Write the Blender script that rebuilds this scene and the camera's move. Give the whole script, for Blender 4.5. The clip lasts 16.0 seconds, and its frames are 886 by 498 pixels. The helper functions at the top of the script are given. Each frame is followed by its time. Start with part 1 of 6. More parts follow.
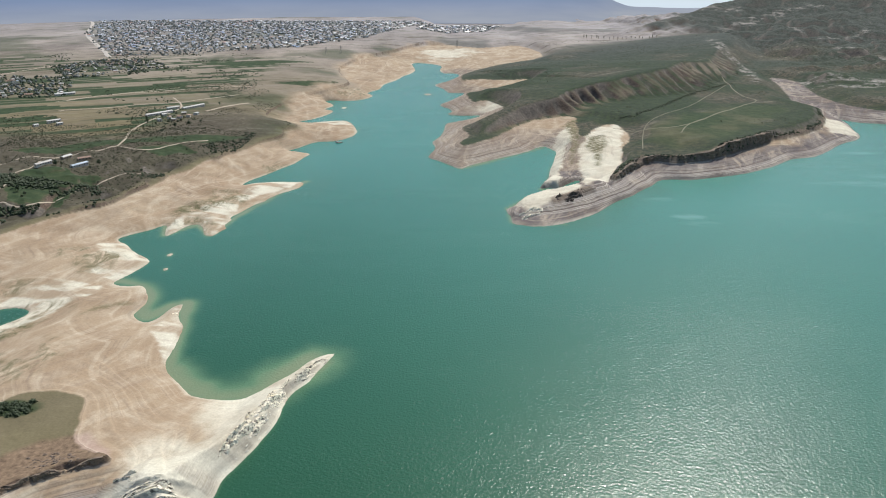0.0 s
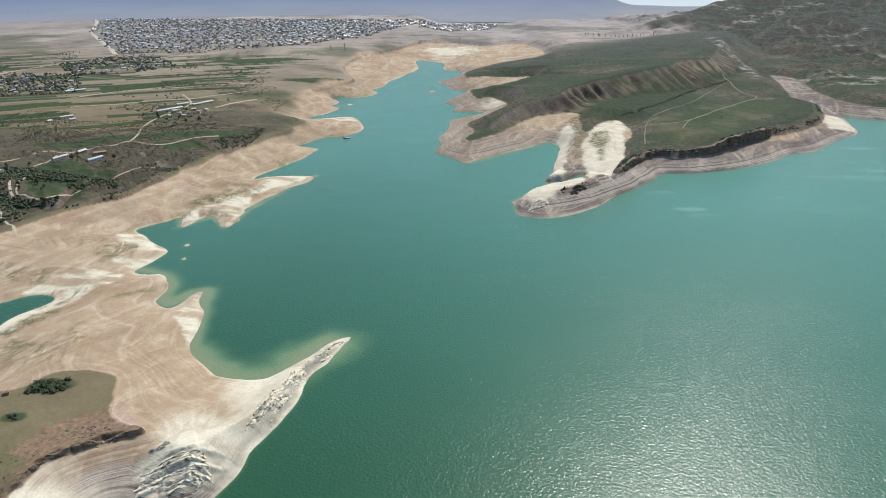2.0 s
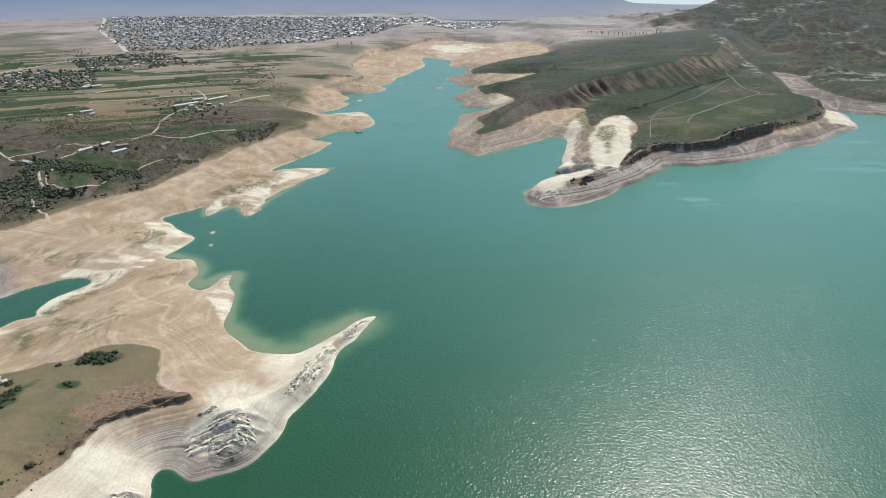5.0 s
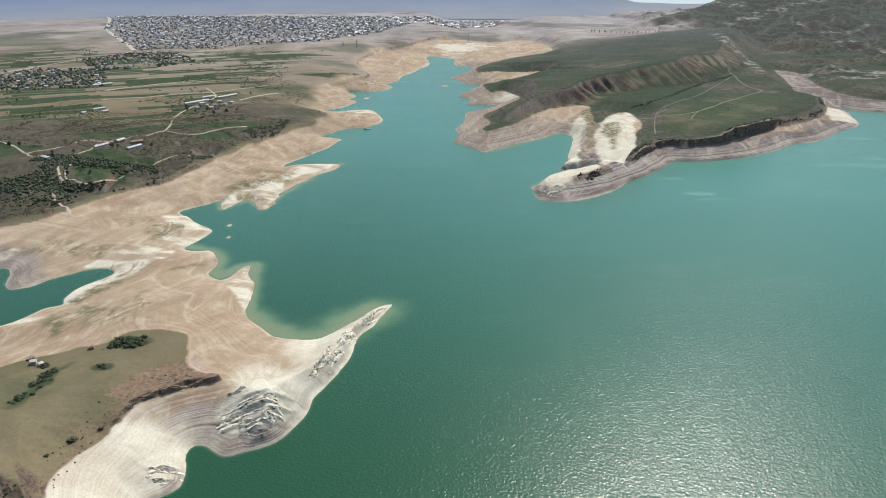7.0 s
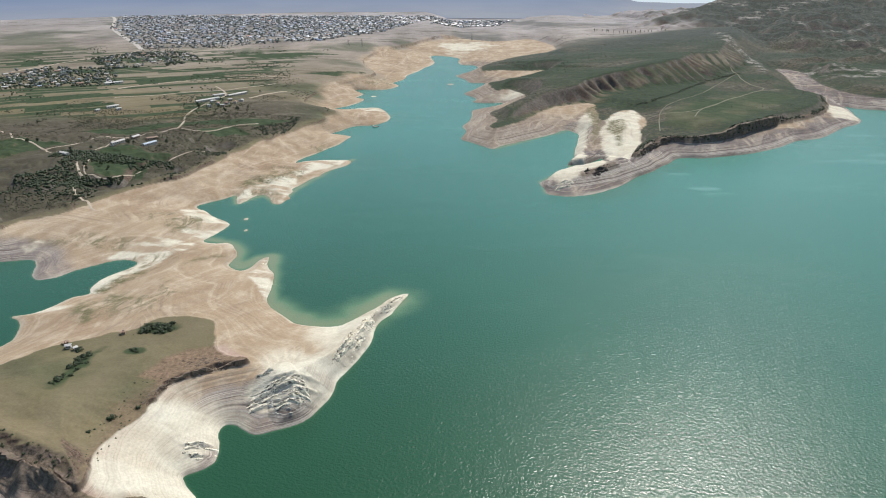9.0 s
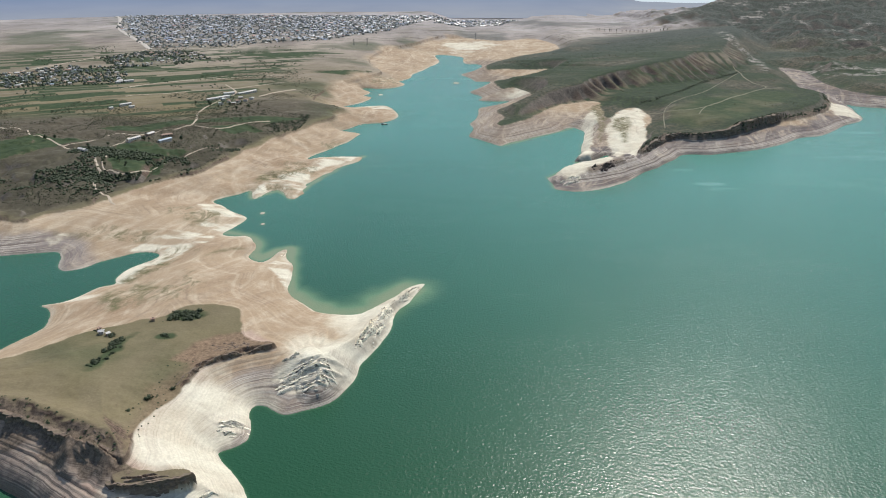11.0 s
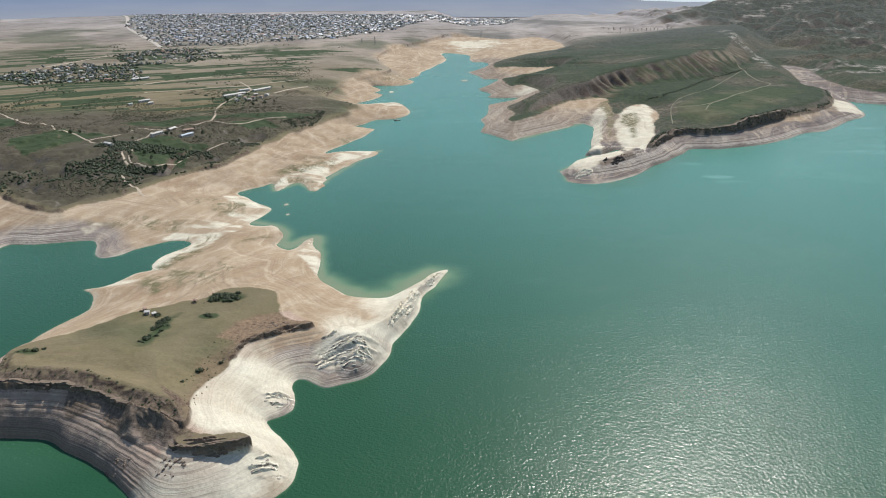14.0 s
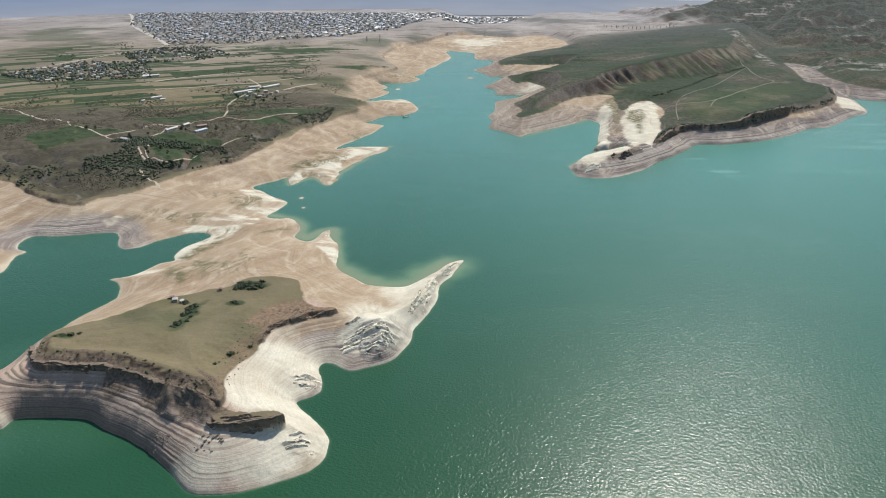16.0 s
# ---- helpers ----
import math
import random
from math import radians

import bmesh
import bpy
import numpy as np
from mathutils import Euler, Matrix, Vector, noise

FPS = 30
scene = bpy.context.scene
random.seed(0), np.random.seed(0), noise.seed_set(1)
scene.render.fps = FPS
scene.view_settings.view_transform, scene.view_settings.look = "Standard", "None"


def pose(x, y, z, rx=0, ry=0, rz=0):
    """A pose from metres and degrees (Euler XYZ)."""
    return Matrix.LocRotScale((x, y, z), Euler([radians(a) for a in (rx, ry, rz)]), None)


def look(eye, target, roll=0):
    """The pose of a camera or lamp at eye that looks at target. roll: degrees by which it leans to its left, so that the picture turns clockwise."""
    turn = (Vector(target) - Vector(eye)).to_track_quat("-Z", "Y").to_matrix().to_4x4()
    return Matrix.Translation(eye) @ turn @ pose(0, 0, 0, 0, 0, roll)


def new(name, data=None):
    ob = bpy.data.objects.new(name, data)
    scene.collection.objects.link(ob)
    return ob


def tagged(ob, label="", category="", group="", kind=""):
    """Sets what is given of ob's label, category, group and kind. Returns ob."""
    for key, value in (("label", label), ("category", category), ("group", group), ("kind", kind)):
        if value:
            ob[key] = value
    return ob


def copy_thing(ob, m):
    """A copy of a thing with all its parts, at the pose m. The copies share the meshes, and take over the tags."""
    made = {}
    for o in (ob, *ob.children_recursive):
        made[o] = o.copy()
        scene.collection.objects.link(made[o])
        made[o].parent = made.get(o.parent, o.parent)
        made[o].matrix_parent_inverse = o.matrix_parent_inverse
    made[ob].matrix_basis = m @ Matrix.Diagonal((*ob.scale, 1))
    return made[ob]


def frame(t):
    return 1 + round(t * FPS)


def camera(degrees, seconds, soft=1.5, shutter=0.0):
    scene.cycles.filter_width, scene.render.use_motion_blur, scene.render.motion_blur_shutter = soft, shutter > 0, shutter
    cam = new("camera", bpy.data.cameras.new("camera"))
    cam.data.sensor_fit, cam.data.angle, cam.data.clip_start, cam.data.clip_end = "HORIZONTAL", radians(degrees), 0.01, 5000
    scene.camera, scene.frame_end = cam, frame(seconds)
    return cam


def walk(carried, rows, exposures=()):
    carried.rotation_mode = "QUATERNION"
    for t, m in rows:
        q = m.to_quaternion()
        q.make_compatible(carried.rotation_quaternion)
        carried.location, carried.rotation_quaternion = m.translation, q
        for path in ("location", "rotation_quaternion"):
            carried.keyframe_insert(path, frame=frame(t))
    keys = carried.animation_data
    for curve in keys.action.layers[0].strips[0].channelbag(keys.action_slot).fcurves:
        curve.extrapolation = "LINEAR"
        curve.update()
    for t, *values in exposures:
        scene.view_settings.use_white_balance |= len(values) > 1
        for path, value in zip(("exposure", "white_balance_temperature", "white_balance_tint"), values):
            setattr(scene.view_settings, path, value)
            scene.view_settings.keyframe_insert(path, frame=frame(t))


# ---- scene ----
cam = camera(66.0, 16.0, soft=1.0)
# seconds, eye x y z, yaw to the left, pitch up, roll
ROWS = [
    (0.0, 14.92, 10.53, 241.64, 2.309, -21.963, -0.037),
    (0.5, 13.05, 5.0, 241.7, 2.306, -21.993, -0.036),
    (1.0, 11.13, -0.39, 241.72, 2.307, -22.022, -0.036),
    (1.5, 9.15, -5.66, 241.72, 2.311, -22.049, -0.037),
    (2.0, 7.12, -10.82, 241.69, 2.317, -22.075, -0.039),
    (2.5, 5.04, -15.9, 241.65, 2.327, -22.098, -0.041),
    (3.0, 2.91, -20.89, 241.6, 2.338, -22.12, -0.044),
    (3.5, 0.72, -25.82, 241.54, 2.35, -22.14, -0.047),
    (4.0, -1.51, -30.7, 241.47, 2.364, -22.158, -0.051),
    (4.75, -4.97, -37.94, 241.37, 2.386, -22.182, -0.058),
    (5.5, -8.53, -45.11, 241.28, 2.41, -22.201, -0.066),
    (6.5, -13.47, -54.61, 241.17, 2.441, -22.221, -0.077),
    (7.0, -16.01, -59.35, 241.13, 2.456, -22.228, -0.083),
    (7.5, -18.59, -64.08, 241.09, 2.471, -22.234, -0.09),
    (8.0, -21.23, -68.82, 241.07, 2.485, -22.239, -0.096),
    (8.5, -23.91, -73.55, 241.05, 2.498, -22.243, -0.102),
    (9.0, -26.65, -78.29, 241.04, 2.51, -22.246, -0.108),
    (9.8, -31.11, -85.88, 241.04, 2.527, -22.25, -0.117),
    (10.6, -35.68, -93.46, 241.06, 2.542, -22.254, -0.126),
    (11.5, -40.96, -101.97, 241.08, 2.554, -22.261, -0.136),
    (12.0, -43.94, -106.68, 241.08, 2.56, -22.266, -0.14),
    (12.5, -46.97, -111.37, 241.08, 2.564, -22.272, -0.145),
    (13.0, -50.03, -116.02, 241.07, 2.568, -22.281, -0.149),
    (13.5, -53.13, -120.64, 241.04, 2.571, -22.292, -0.152),
    (14.0, -56.26, -125.21, 240.99, 2.573, -22.307, -0.155),
    (14.5, -59.43, -129.71, 240.92, 2.575, -22.325, -0.157),
    (15.0, -62.63, -134.15, 240.82, 2.576, -22.346, -0.158),
    (15.5, -65.85, -138.49, 240.68, 2.577, -22.373, -0.159),
    (16.0, -69.11, -142.74, 240.49, 2.578, -22.405, -0.159),
]


def flown(x, y, z, yaw, pitch, roll):
    way = Euler((radians(pitch), 0, radians(yaw))).to_matrix() @ Vector((0, 1, 0))
    eye = Vector((x, y, z))
    return look(eye, eye + 100 * way, roll)


walk(cam, [(t, flown(*p)) for t, *p in ROWS])

# ---- light: a high sun ahead and to the right, thin haze ----
SUN_EL, SUN_AZ = 52.6, 23.5
world = bpy.data.worlds.new("sky")
scene.world = world
world.use_nodes = True
wn = world.node_tree.nodes
wl = world.node_tree.links
sky = wn.new("ShaderNodeTexSky")
sky.sky_type = "NISHITA"
sky.sun_disc = False
sky.sun_elevation = radians(SUN_EL)
sky.sun_rotation = radians(SUN_AZ)
sky.dust_density = 0.5
wn["Background"].inputs["Strength"].default_value = 0.10
wl.new(sky.outputs["Color"], wn["Background"].inputs["Color"])
sun_data = bpy.data.lights.new("sun", "SUN")
sun_data.energy, sun_data.angle, sun_data.color = 4.0, radians(0.55), (1.0, 0.955, 0.89)
sun = new("sun", sun_data)
sun_way = Vector((math.sin(radians(SUN_AZ)) * math.cos(radians(SUN_EL)), math.cos(radians(SUN_AZ)) * math.cos(radians(SUN_EL)), math.sin(radians(SUN_EL))))
sun.matrix_world = look(sun_way * 800, (0, 0, 0))
scene.view_settings.exposure = 0.12

# ---- materials ----
class Mat:
    """A node material under construction."""

    def __init__(self, name, rough=0.85):
        self.m = bpy.data.materials.new(name)
        self.m.use_nodes = True
        self.t = self.m.node_tree
        self.p = self.t.nodes["Principled BSDF"]
        self.p.inputs["Roughness"].default_value = rough
        self.pos = self.n("ShaderNodeNewGeometry").outputs["Position"]

    def n(self, kind, **props):
        node = self.t.nodes.new(kind)
        for k, v in props.items():
            if k == "op":
                node.operation = v
            elif k == "mode":
                node.blend_type = v
        return node

    def link(self, a, b):
        self.t.links.new(a, b)

    def put(self, socket, v):
        if isinstance(v, (int, float)):
            socket.default_value = v
        elif isinstance(v, (tuple, list)):
            socket.default_value = (*v, 1.0) if len(v) == 3 and len(socket.default_value) == 4 else v
        else:
            self.link(v, socket)

    def math(self, op, a, b=0.0, clamp=False):
        node = self.n("ShaderNodeMath", op=op)
        node.use_clamp = clamp
        self.put(node.inputs[0], a)
        self.put(node.inputs[1], b)
        return node.outputs[0]

    def scaled(self, v, s):
        node = self.n("ShaderNodeVectorMath", op="MULTIPLY")
        self.link(v, node.inputs[0])
        node.inputs[1].default_value = s
        return node.outputs[0]

    def noise(self, scale, detail=3.0, v=None, rough=0.55, distort=0.0):
        node = self.n("ShaderNodeTexNoise")
        self.link(v or self.pos, node.inputs["Vector"])
        node.inputs["Scale"].default_value = scale
        node.inputs["Detail"].default_value = detail
        node.inputs["Roughness"].default_value = rough
        node.inputs["Distortion"].default_value = distort
        return node.outputs["Fac"]

    def span(self, v, lo, hi):
        """v mapped so that lo gives 0 and hi gives 1, held between."""
        node = self.n("ShaderNodeMapRange")
        node.clamp = True
        self.put(node.inputs["Value"], v)
        node.inputs["From Min"].default_value = lo
        node.inputs["From Max"].default_value = hi
        return node.outputs["Result"]

    def mix(self, f, a, b, mode="MIX"):
        node = self.n("ShaderNodeMix", mode=mode)
        node.data_type = "RGBA"
        self.put(node.inputs[0], f)
        self.put(node.inputs[6], a)
        self.put(node.inputs[7], b)
        return node.outputs[2]

    def channels(self, attribute):
        node = self.n("ShaderNodeAttribute")
        node.attribute_name = attribute
        sep = self.n("ShaderNodeSeparateColor")
        self.link(node.outputs["Color"], sep.inputs["Color"])
        return (*sep.outputs[:3], node.outputs["Alpha"])

    def bump(self, height, strength, distance):
        node = self.n("ShaderNodeBump")
        node.inputs["Strength"].default_value = strength
        node.inputs["Distance"].default_value = distance
        self.link(height, node.inputs["Height"])
        self.link(node.outputs["Normal"], self.p.inputs["Normal"])

    def colour(self, c):
        self.put(self.p.inputs["Base Color"], c)
        return self.m


def ground_material():
    m = Mat("reservoir_ground", 0.92)
    norm = m.n("ShaderNodeNewGeometry")
    nz = m.n("ShaderNodeSeparateXYZ")
    m.link(norm.outputs["Normal"], nz.inputs[0])
    slope = m.math("MAXIMUM", m.math("MULTIPLY", m.span(m.noise(0.022, 4, rough=0.6), 0.42, 0.62), 0.22), m.span(nz.outputs[2], 0.975, 0.91))
    upland, green, pale, grey = m.channels("cover")
    landward, scrub, crag, moss = m.channels("tracks")
    sep = m.n("ShaderNodeSeparateXYZ")
    m.link(m.pos, sep.inputs[0])
    z = sep.outputs[2]
    # drawdown zone: mud and silt in thin level rings
    big = m.noise(0.012, 4)
    mid = m.noise(0.06, 5, rough=0.6)
    fine = m.noise(0.7, 4, rough=0.65)
    warp = m.math("ADD", z, m.math("MULTIPLY", m.noise(0.03, 3), 1.6))
    comb = m.n("ShaderNodeCombineXYZ")
    m.link(m.math("MULTIPLY", warp, 1.0), comb.inputs[2])
    rings = m.noise(0.85, 2, comb.outputs[0], rough=0.7)
    rings_fine = m.noise(4.2, 2, comb.outputs[0])
    levels = m.noise(1.15, 1, comb.outputs[0], rough=0.6)
    broad = m.noise(0.40, 1, comb.outputs[0])
    rock_face, olive, brown, east = m.channels("patches")
    mud = m.mix(m.span(big, 0.35, 0.65), (0.342, 0.248, 0.160), (0.438, 0.337, 0.226))
    mud = m.mix(m.math("MULTIPLY", m.span(mid, 0.45, 0.7), 0.55), mud, (0.56, 0.47, 0.35))
    stone = m.mix(m.span(mid, 0.3, 0.7), (0.205, 0.172, 0.158), (0.285, 0.245, 0.222))
    stone = m.mix(east, stone, m.mix(m.span(mid, 0.3, 0.7), (0.110, 0.094, 0.092), (0.175, 0.150, 0.145)))
    white = m.mix(m.span(mid, 0.3, 0.75), (0.645, 0.605, 0.475), (0.79, 0.755, 0.615))
    base = m.mix(grey, mud, stone)
    base = m.mix(brown, base, m.mix(m.span(mid, 0.3, 0.7), (0.43, 0.305, 0.240), (0.53, 0.405, 0.325)))
    base = m.mix(pale, base, white)
    weight = m.math("MULTIPLY", slope, m.math("SUBTRACT", 1.0, m.math("MULTIPLY", pale, 0.68)))
    dark_ring = m.mix(m.math("MULTIPLY", weight, m.math("ADD", 0.17, m.math("MULTIPLY", grey, 0.5))), base, (0.20, 0.155, 0.12))
    light_ring = m.mix(m.math("MULTIPLY", weight, 0.26), base, (0.64, 0.56, 0.42))
    ringed = m.mix(m.span(rings, 0.38, 0.50), dark_ring, base)
    ringed = m.mix(m.math("MULTIPLY", m.span(rings, 0.53, 0.62), m.span(rings_fine, 0.35, 0.6)), ringed, light_ring)
    silty = m.math("SUBTRACT", 1.0, m.math("MULTIPLY", pale, 0.6))
    drift = m.noise(0.028, 5, m.scaled(m.pos, (1.0, 0.42, 1.0)), rough=0.62, distort=1.6)
    ringed = m.mix(m.math("MULTIPLY", m.span(drift, 0.54, 0.66), m.math("MULTIPLY", silty, 0.55)), ringed, (0.60, 0.505, 0.375))
    ringed = m.mix(m.math("MULTIPLY", m.span(drift, 0.44, 0.34), m.math("MULTIPLY", silty, 0.34)), ringed, (0.29, 0.222, 0.155))
    shoreward = m.n("ShaderNodeVectorRotate")
    shoreward.rotation_type = "Z_AXIS"
    shoreward.inputs["Angle"].default_value = -1.15
    m.link(m.pos, shoreward.inputs["Vector"])
    trail = m.noise(0.045, 6, m.scaled(shoreward.outputs["Vector"], (0.22, 1.5, 1.0)), rough=0.66, distort=0.9)
    ringed = m.mix(m.math("MULTIPLY", m.span(trail, 0.53, 0.64), m.math("MULTIPLY", silty, 0.32)), ringed, (0.63, 0.54, 0.415))
    ringed = m.mix(m.math("MULTIPLY", m.span(trail, 0.46, 0.37), m.math("MULTIPLY", silty, 0.28)), ringed, (0.265, 0.198, 0.142))
    # old waterlines, roughly along the shore
    away = m.n("ShaderNodeCombineXYZ")
    m.link(m.math("ADD", m.math("MULTIPLY", landward, 150.0), m.math("MULTIPLY", m.noise(0.016, 2), 15.0)), away.inputs[2])
    strand = m.noise(0.17, 2, away.outputs[0], rough=0.6)
    level = m.math("MULTIPLY", m.math("MULTIPLY", m.span(nz.outputs[2], 0.94, 0.985), silty), m.span(m.noise(0.03, 3), 0.38, 0.56))
    ringed = m.mix(m.math("MULTIPLY", m.span(strand, 0.53, 0.60), m.math("MULTIPLY", level, 0.36)), ringed, (0.62, 0.53, 0.40))
    ringed = m.mix(m.math("MULTIPLY", m.span(strand, 0.46, 0.39), m.math("MULTIPLY", level, 0.5)), ringed, (0.25, 0.188, 0.135))
    crust = m.math("MULTIPLY", m.span(z, 1.5, 0.5), m.span(m.noise(0.02, 3), 0.38, 0.55))
    ringed = m.mix(m.math("MULTIPLY", crust, 0.5), ringed, white)
    # thin pale and dark lines left by each stand of the water
    pale_line = m.span(m.math("ABSOLUTE", m.math("SUBTRACT", levels, 0.52)), 0.040, 0.012)
    dark_line = m.span(m.math("ABSOLUTE", m.math("SUBTRACT", levels, 0.45)), 0.045, 0.012)
    grey = m.math("MAXIMUM", grey, m.math("MULTIPLY", brown, 0.75))
    bands = m.math("MULTIPLY", m.math("MULTIPLY", grey, slope), 0.62)
    ringed = m.mix(m.math("MULTIPLY", m.span(m.math("ABSOLUTE", m.math("SUBTRACT", broad, 0.53)), 0.045, 0.02), bands), ringed, m.mix(brown, (0.66, 0.61, 0.54), (0.50, 0.405, 0.315)))
    ringed = m.mix(m.math("MULTIPLY", m.span(m.math("ABSOLUTE", m.math("SUBTRACT", broad, 0.43)), 0.06, 0.025), bands), ringed, m.mix(brown, (0.19, 0.155, 0.135), (0.225, 0.158, 0.118)))
    patchy = m.span(m.noise(0.035, 3), 0.32, 0.55)
    ringed = m.mix(m.math("MULTIPLY", m.math("MULTIPLY", m.math("MULTIPLY", pale_line, slope), patchy), m.math("ADD", 0.10, m.math("MULTIPLY", grey, 0.63))), ringed, m.mix(brown, (0.68, 0.615, 0.51), (0.52, 0.43, 0.34)))
    ringed = m.mix(m.math("MULTIPLY", m.math("MULTIPLY", dark_line, weight), m.math("ADD", 0.28, m.math("MULTIPLY", grey, 0.42))), ringed, (0.19, 0.15, 0.125))
    ringed = m.mix(m.math("MULTIPLY", m.span(rings_fine, 0.56, 0.66), m.math("MULTIPLY", weight, 0.35)), ringed, m.mix(1.0, ringed, (0.66, 0.62, 0.58), "MULTIPLY"))
    # steep step faces: their shade is put into a darker colour
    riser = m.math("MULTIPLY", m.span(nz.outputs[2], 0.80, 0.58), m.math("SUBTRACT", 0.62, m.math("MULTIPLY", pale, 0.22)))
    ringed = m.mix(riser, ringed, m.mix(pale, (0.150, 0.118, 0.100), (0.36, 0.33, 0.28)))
    # upland: dry turf, greener patches
    dry = m.mix(m.span(mid, 0.3, 0.7), (0.185, 0.156, 0.086), (0.250, 0.209, 0.124))
    dry = m.mix(m.math("MULTIPLY", m.span(big, 0.42, 0.66), 0.6), dry, (0.18, 0.15, 0.10))
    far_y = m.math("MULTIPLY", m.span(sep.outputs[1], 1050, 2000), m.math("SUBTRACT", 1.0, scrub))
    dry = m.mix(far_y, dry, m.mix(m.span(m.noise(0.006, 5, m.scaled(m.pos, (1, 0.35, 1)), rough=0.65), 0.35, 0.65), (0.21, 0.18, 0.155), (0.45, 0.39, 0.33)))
    # beyond 1900 m the haze is put into the soil colour: greyer, paler
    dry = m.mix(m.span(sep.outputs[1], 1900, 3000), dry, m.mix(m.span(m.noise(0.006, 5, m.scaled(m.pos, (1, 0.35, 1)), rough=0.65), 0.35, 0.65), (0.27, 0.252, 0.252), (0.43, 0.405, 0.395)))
    dry = m.mix(m.math("MULTIPLY", scrub, 0.85), dry, m.mix(m.span(mid, 0.3, 0.7), (0.074, 0.066, 0.048), (0.138, 0.121, 0.092)))
    turf = m.mix(m.span(m.noise(0.11, 4), 0.35, 0.7), (0.031, 0.056, 0.024), (0.066, 0.092, 0.042))
    turn = m.n("ShaderNodeVectorRotate")
    turn.rotation_type = "Z_AXIS"
    turn.inputs["Angle"].default_value = -0.52
    m.link(m.pos, turn.inputs["Vector"])
    streaks = m.noise(0.02, 6, m.scaled(turn.outputs["Vector"], (0.3, 2.2, 1)), rough=0.68)
    dry = m.mix(m.math("MULTIPLY", m.span(sep.outputs[1], 750, 1100), m.span(streaks, 0.52, 0.68)), dry, (0.285, 0.245, 0.19))
    dry = m.mix(m.math("MULTIPLY", m.span(sep.outputs[1], 750, 1100), m.span(streaks, 0.46, 0.34)), dry, (0.115, 0.105, 0.065))
    # far east hills: distance haze put into a paler, greyer turf colour
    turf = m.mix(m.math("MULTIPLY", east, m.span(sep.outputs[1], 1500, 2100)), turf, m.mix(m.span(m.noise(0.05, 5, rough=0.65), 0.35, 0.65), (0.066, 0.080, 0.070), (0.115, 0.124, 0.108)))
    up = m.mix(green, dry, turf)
    up = m.mix(m.math("MULTIPLY", brown, 0.9), up, m.mix(m.span(m.noise(0.4, 5, rough=0.7), 0.35, 0.65), (0.145, 0.10, 0.068), (0.32, 0.225, 0.15)))
    # dark scrub; on the east hills cloud shade is put into its tone
    up = m.mix(m.math("MULTIPLY", scrub, m.span(m.noise(0.16, 5, rough=0.75), 0.40, 0.60)), up, m.mix(east, (0.082, 0.072, 0.050), (0.034, 0.046, 0.033)))
    ringed = m.mix(m.math("MULTIPLY", moss, m.span(m.noise(0.09, 5, m.scaled(m.pos, (1.0, 0.5, 1.0)), rough=0.7, distort=1.0), 0.46, 0.64)), ringed, (0.20, 0.18, 0.105))
    ringed = m.mix(m.math("MULTIPLY", olive, m.span(m.noise(0.13, 5, rough=0.7), 0.36, 0.58)), ringed, (0.155, 0.145, 0.075))
    up = m.mix(m.math("MULTIPLY", crag, m.span(m.noise(0.03, 5, m.scaled(m.pos, (1, 1, 4)), rough=0.7), 0.48, 0.61)), up, (0.33, 0.305, 0.27))
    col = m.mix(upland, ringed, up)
    # bare rock where it is steep
    steep = m.math("MULTIPLY", m.span(nz.outputs[2], 0.93, 0.80), upland)
    rock = m.mix(m.span(m.noise(0.35, 5, m.scaled(m.pos, (1, 1, 3.5))), 0.35, 0.65), (0.055, 0.040, 0.030), (0.19, 0.135, 0.10))
    earth = m.mix(m.span(m.noise(0.2, 5, rough=0.65), 0.35, 0.65), (0.105, 0.094, 0.078), (0.205, 0.180, 0.152))
    col = m.mix(steep, col, m.mix(scrub, rock, earth))
    col = m.mix(m.math("MULTIPLY", rock_face, 0.9), col, m.mix(m.span(m.noise(0.5, 5, m.scaled(m.pos, (1.0, 1.0, 0.6)), rough=0.7), 0.35, 0.65), (0.085, 0.066, 0.050), (0.265, 0.205, 0.152)))
    col = m.mix(m.math("MULTIPLY", m.span(fine, 0.35, 0.7), 0.5), col, m.mix(1.0, col, (0.62, 0.60, 0.58), "MULTIPLY"))
    rel = m.math("ADD", m.math("MULTIPLY", fine, 0.7), m.math("MULTIPLY", rings, 1.2))
    m.bump(rel, 0.6, 0.5)
    m.p.inputs["Specular IOR Level"].default_value = 0.15
    return m.colour(col)


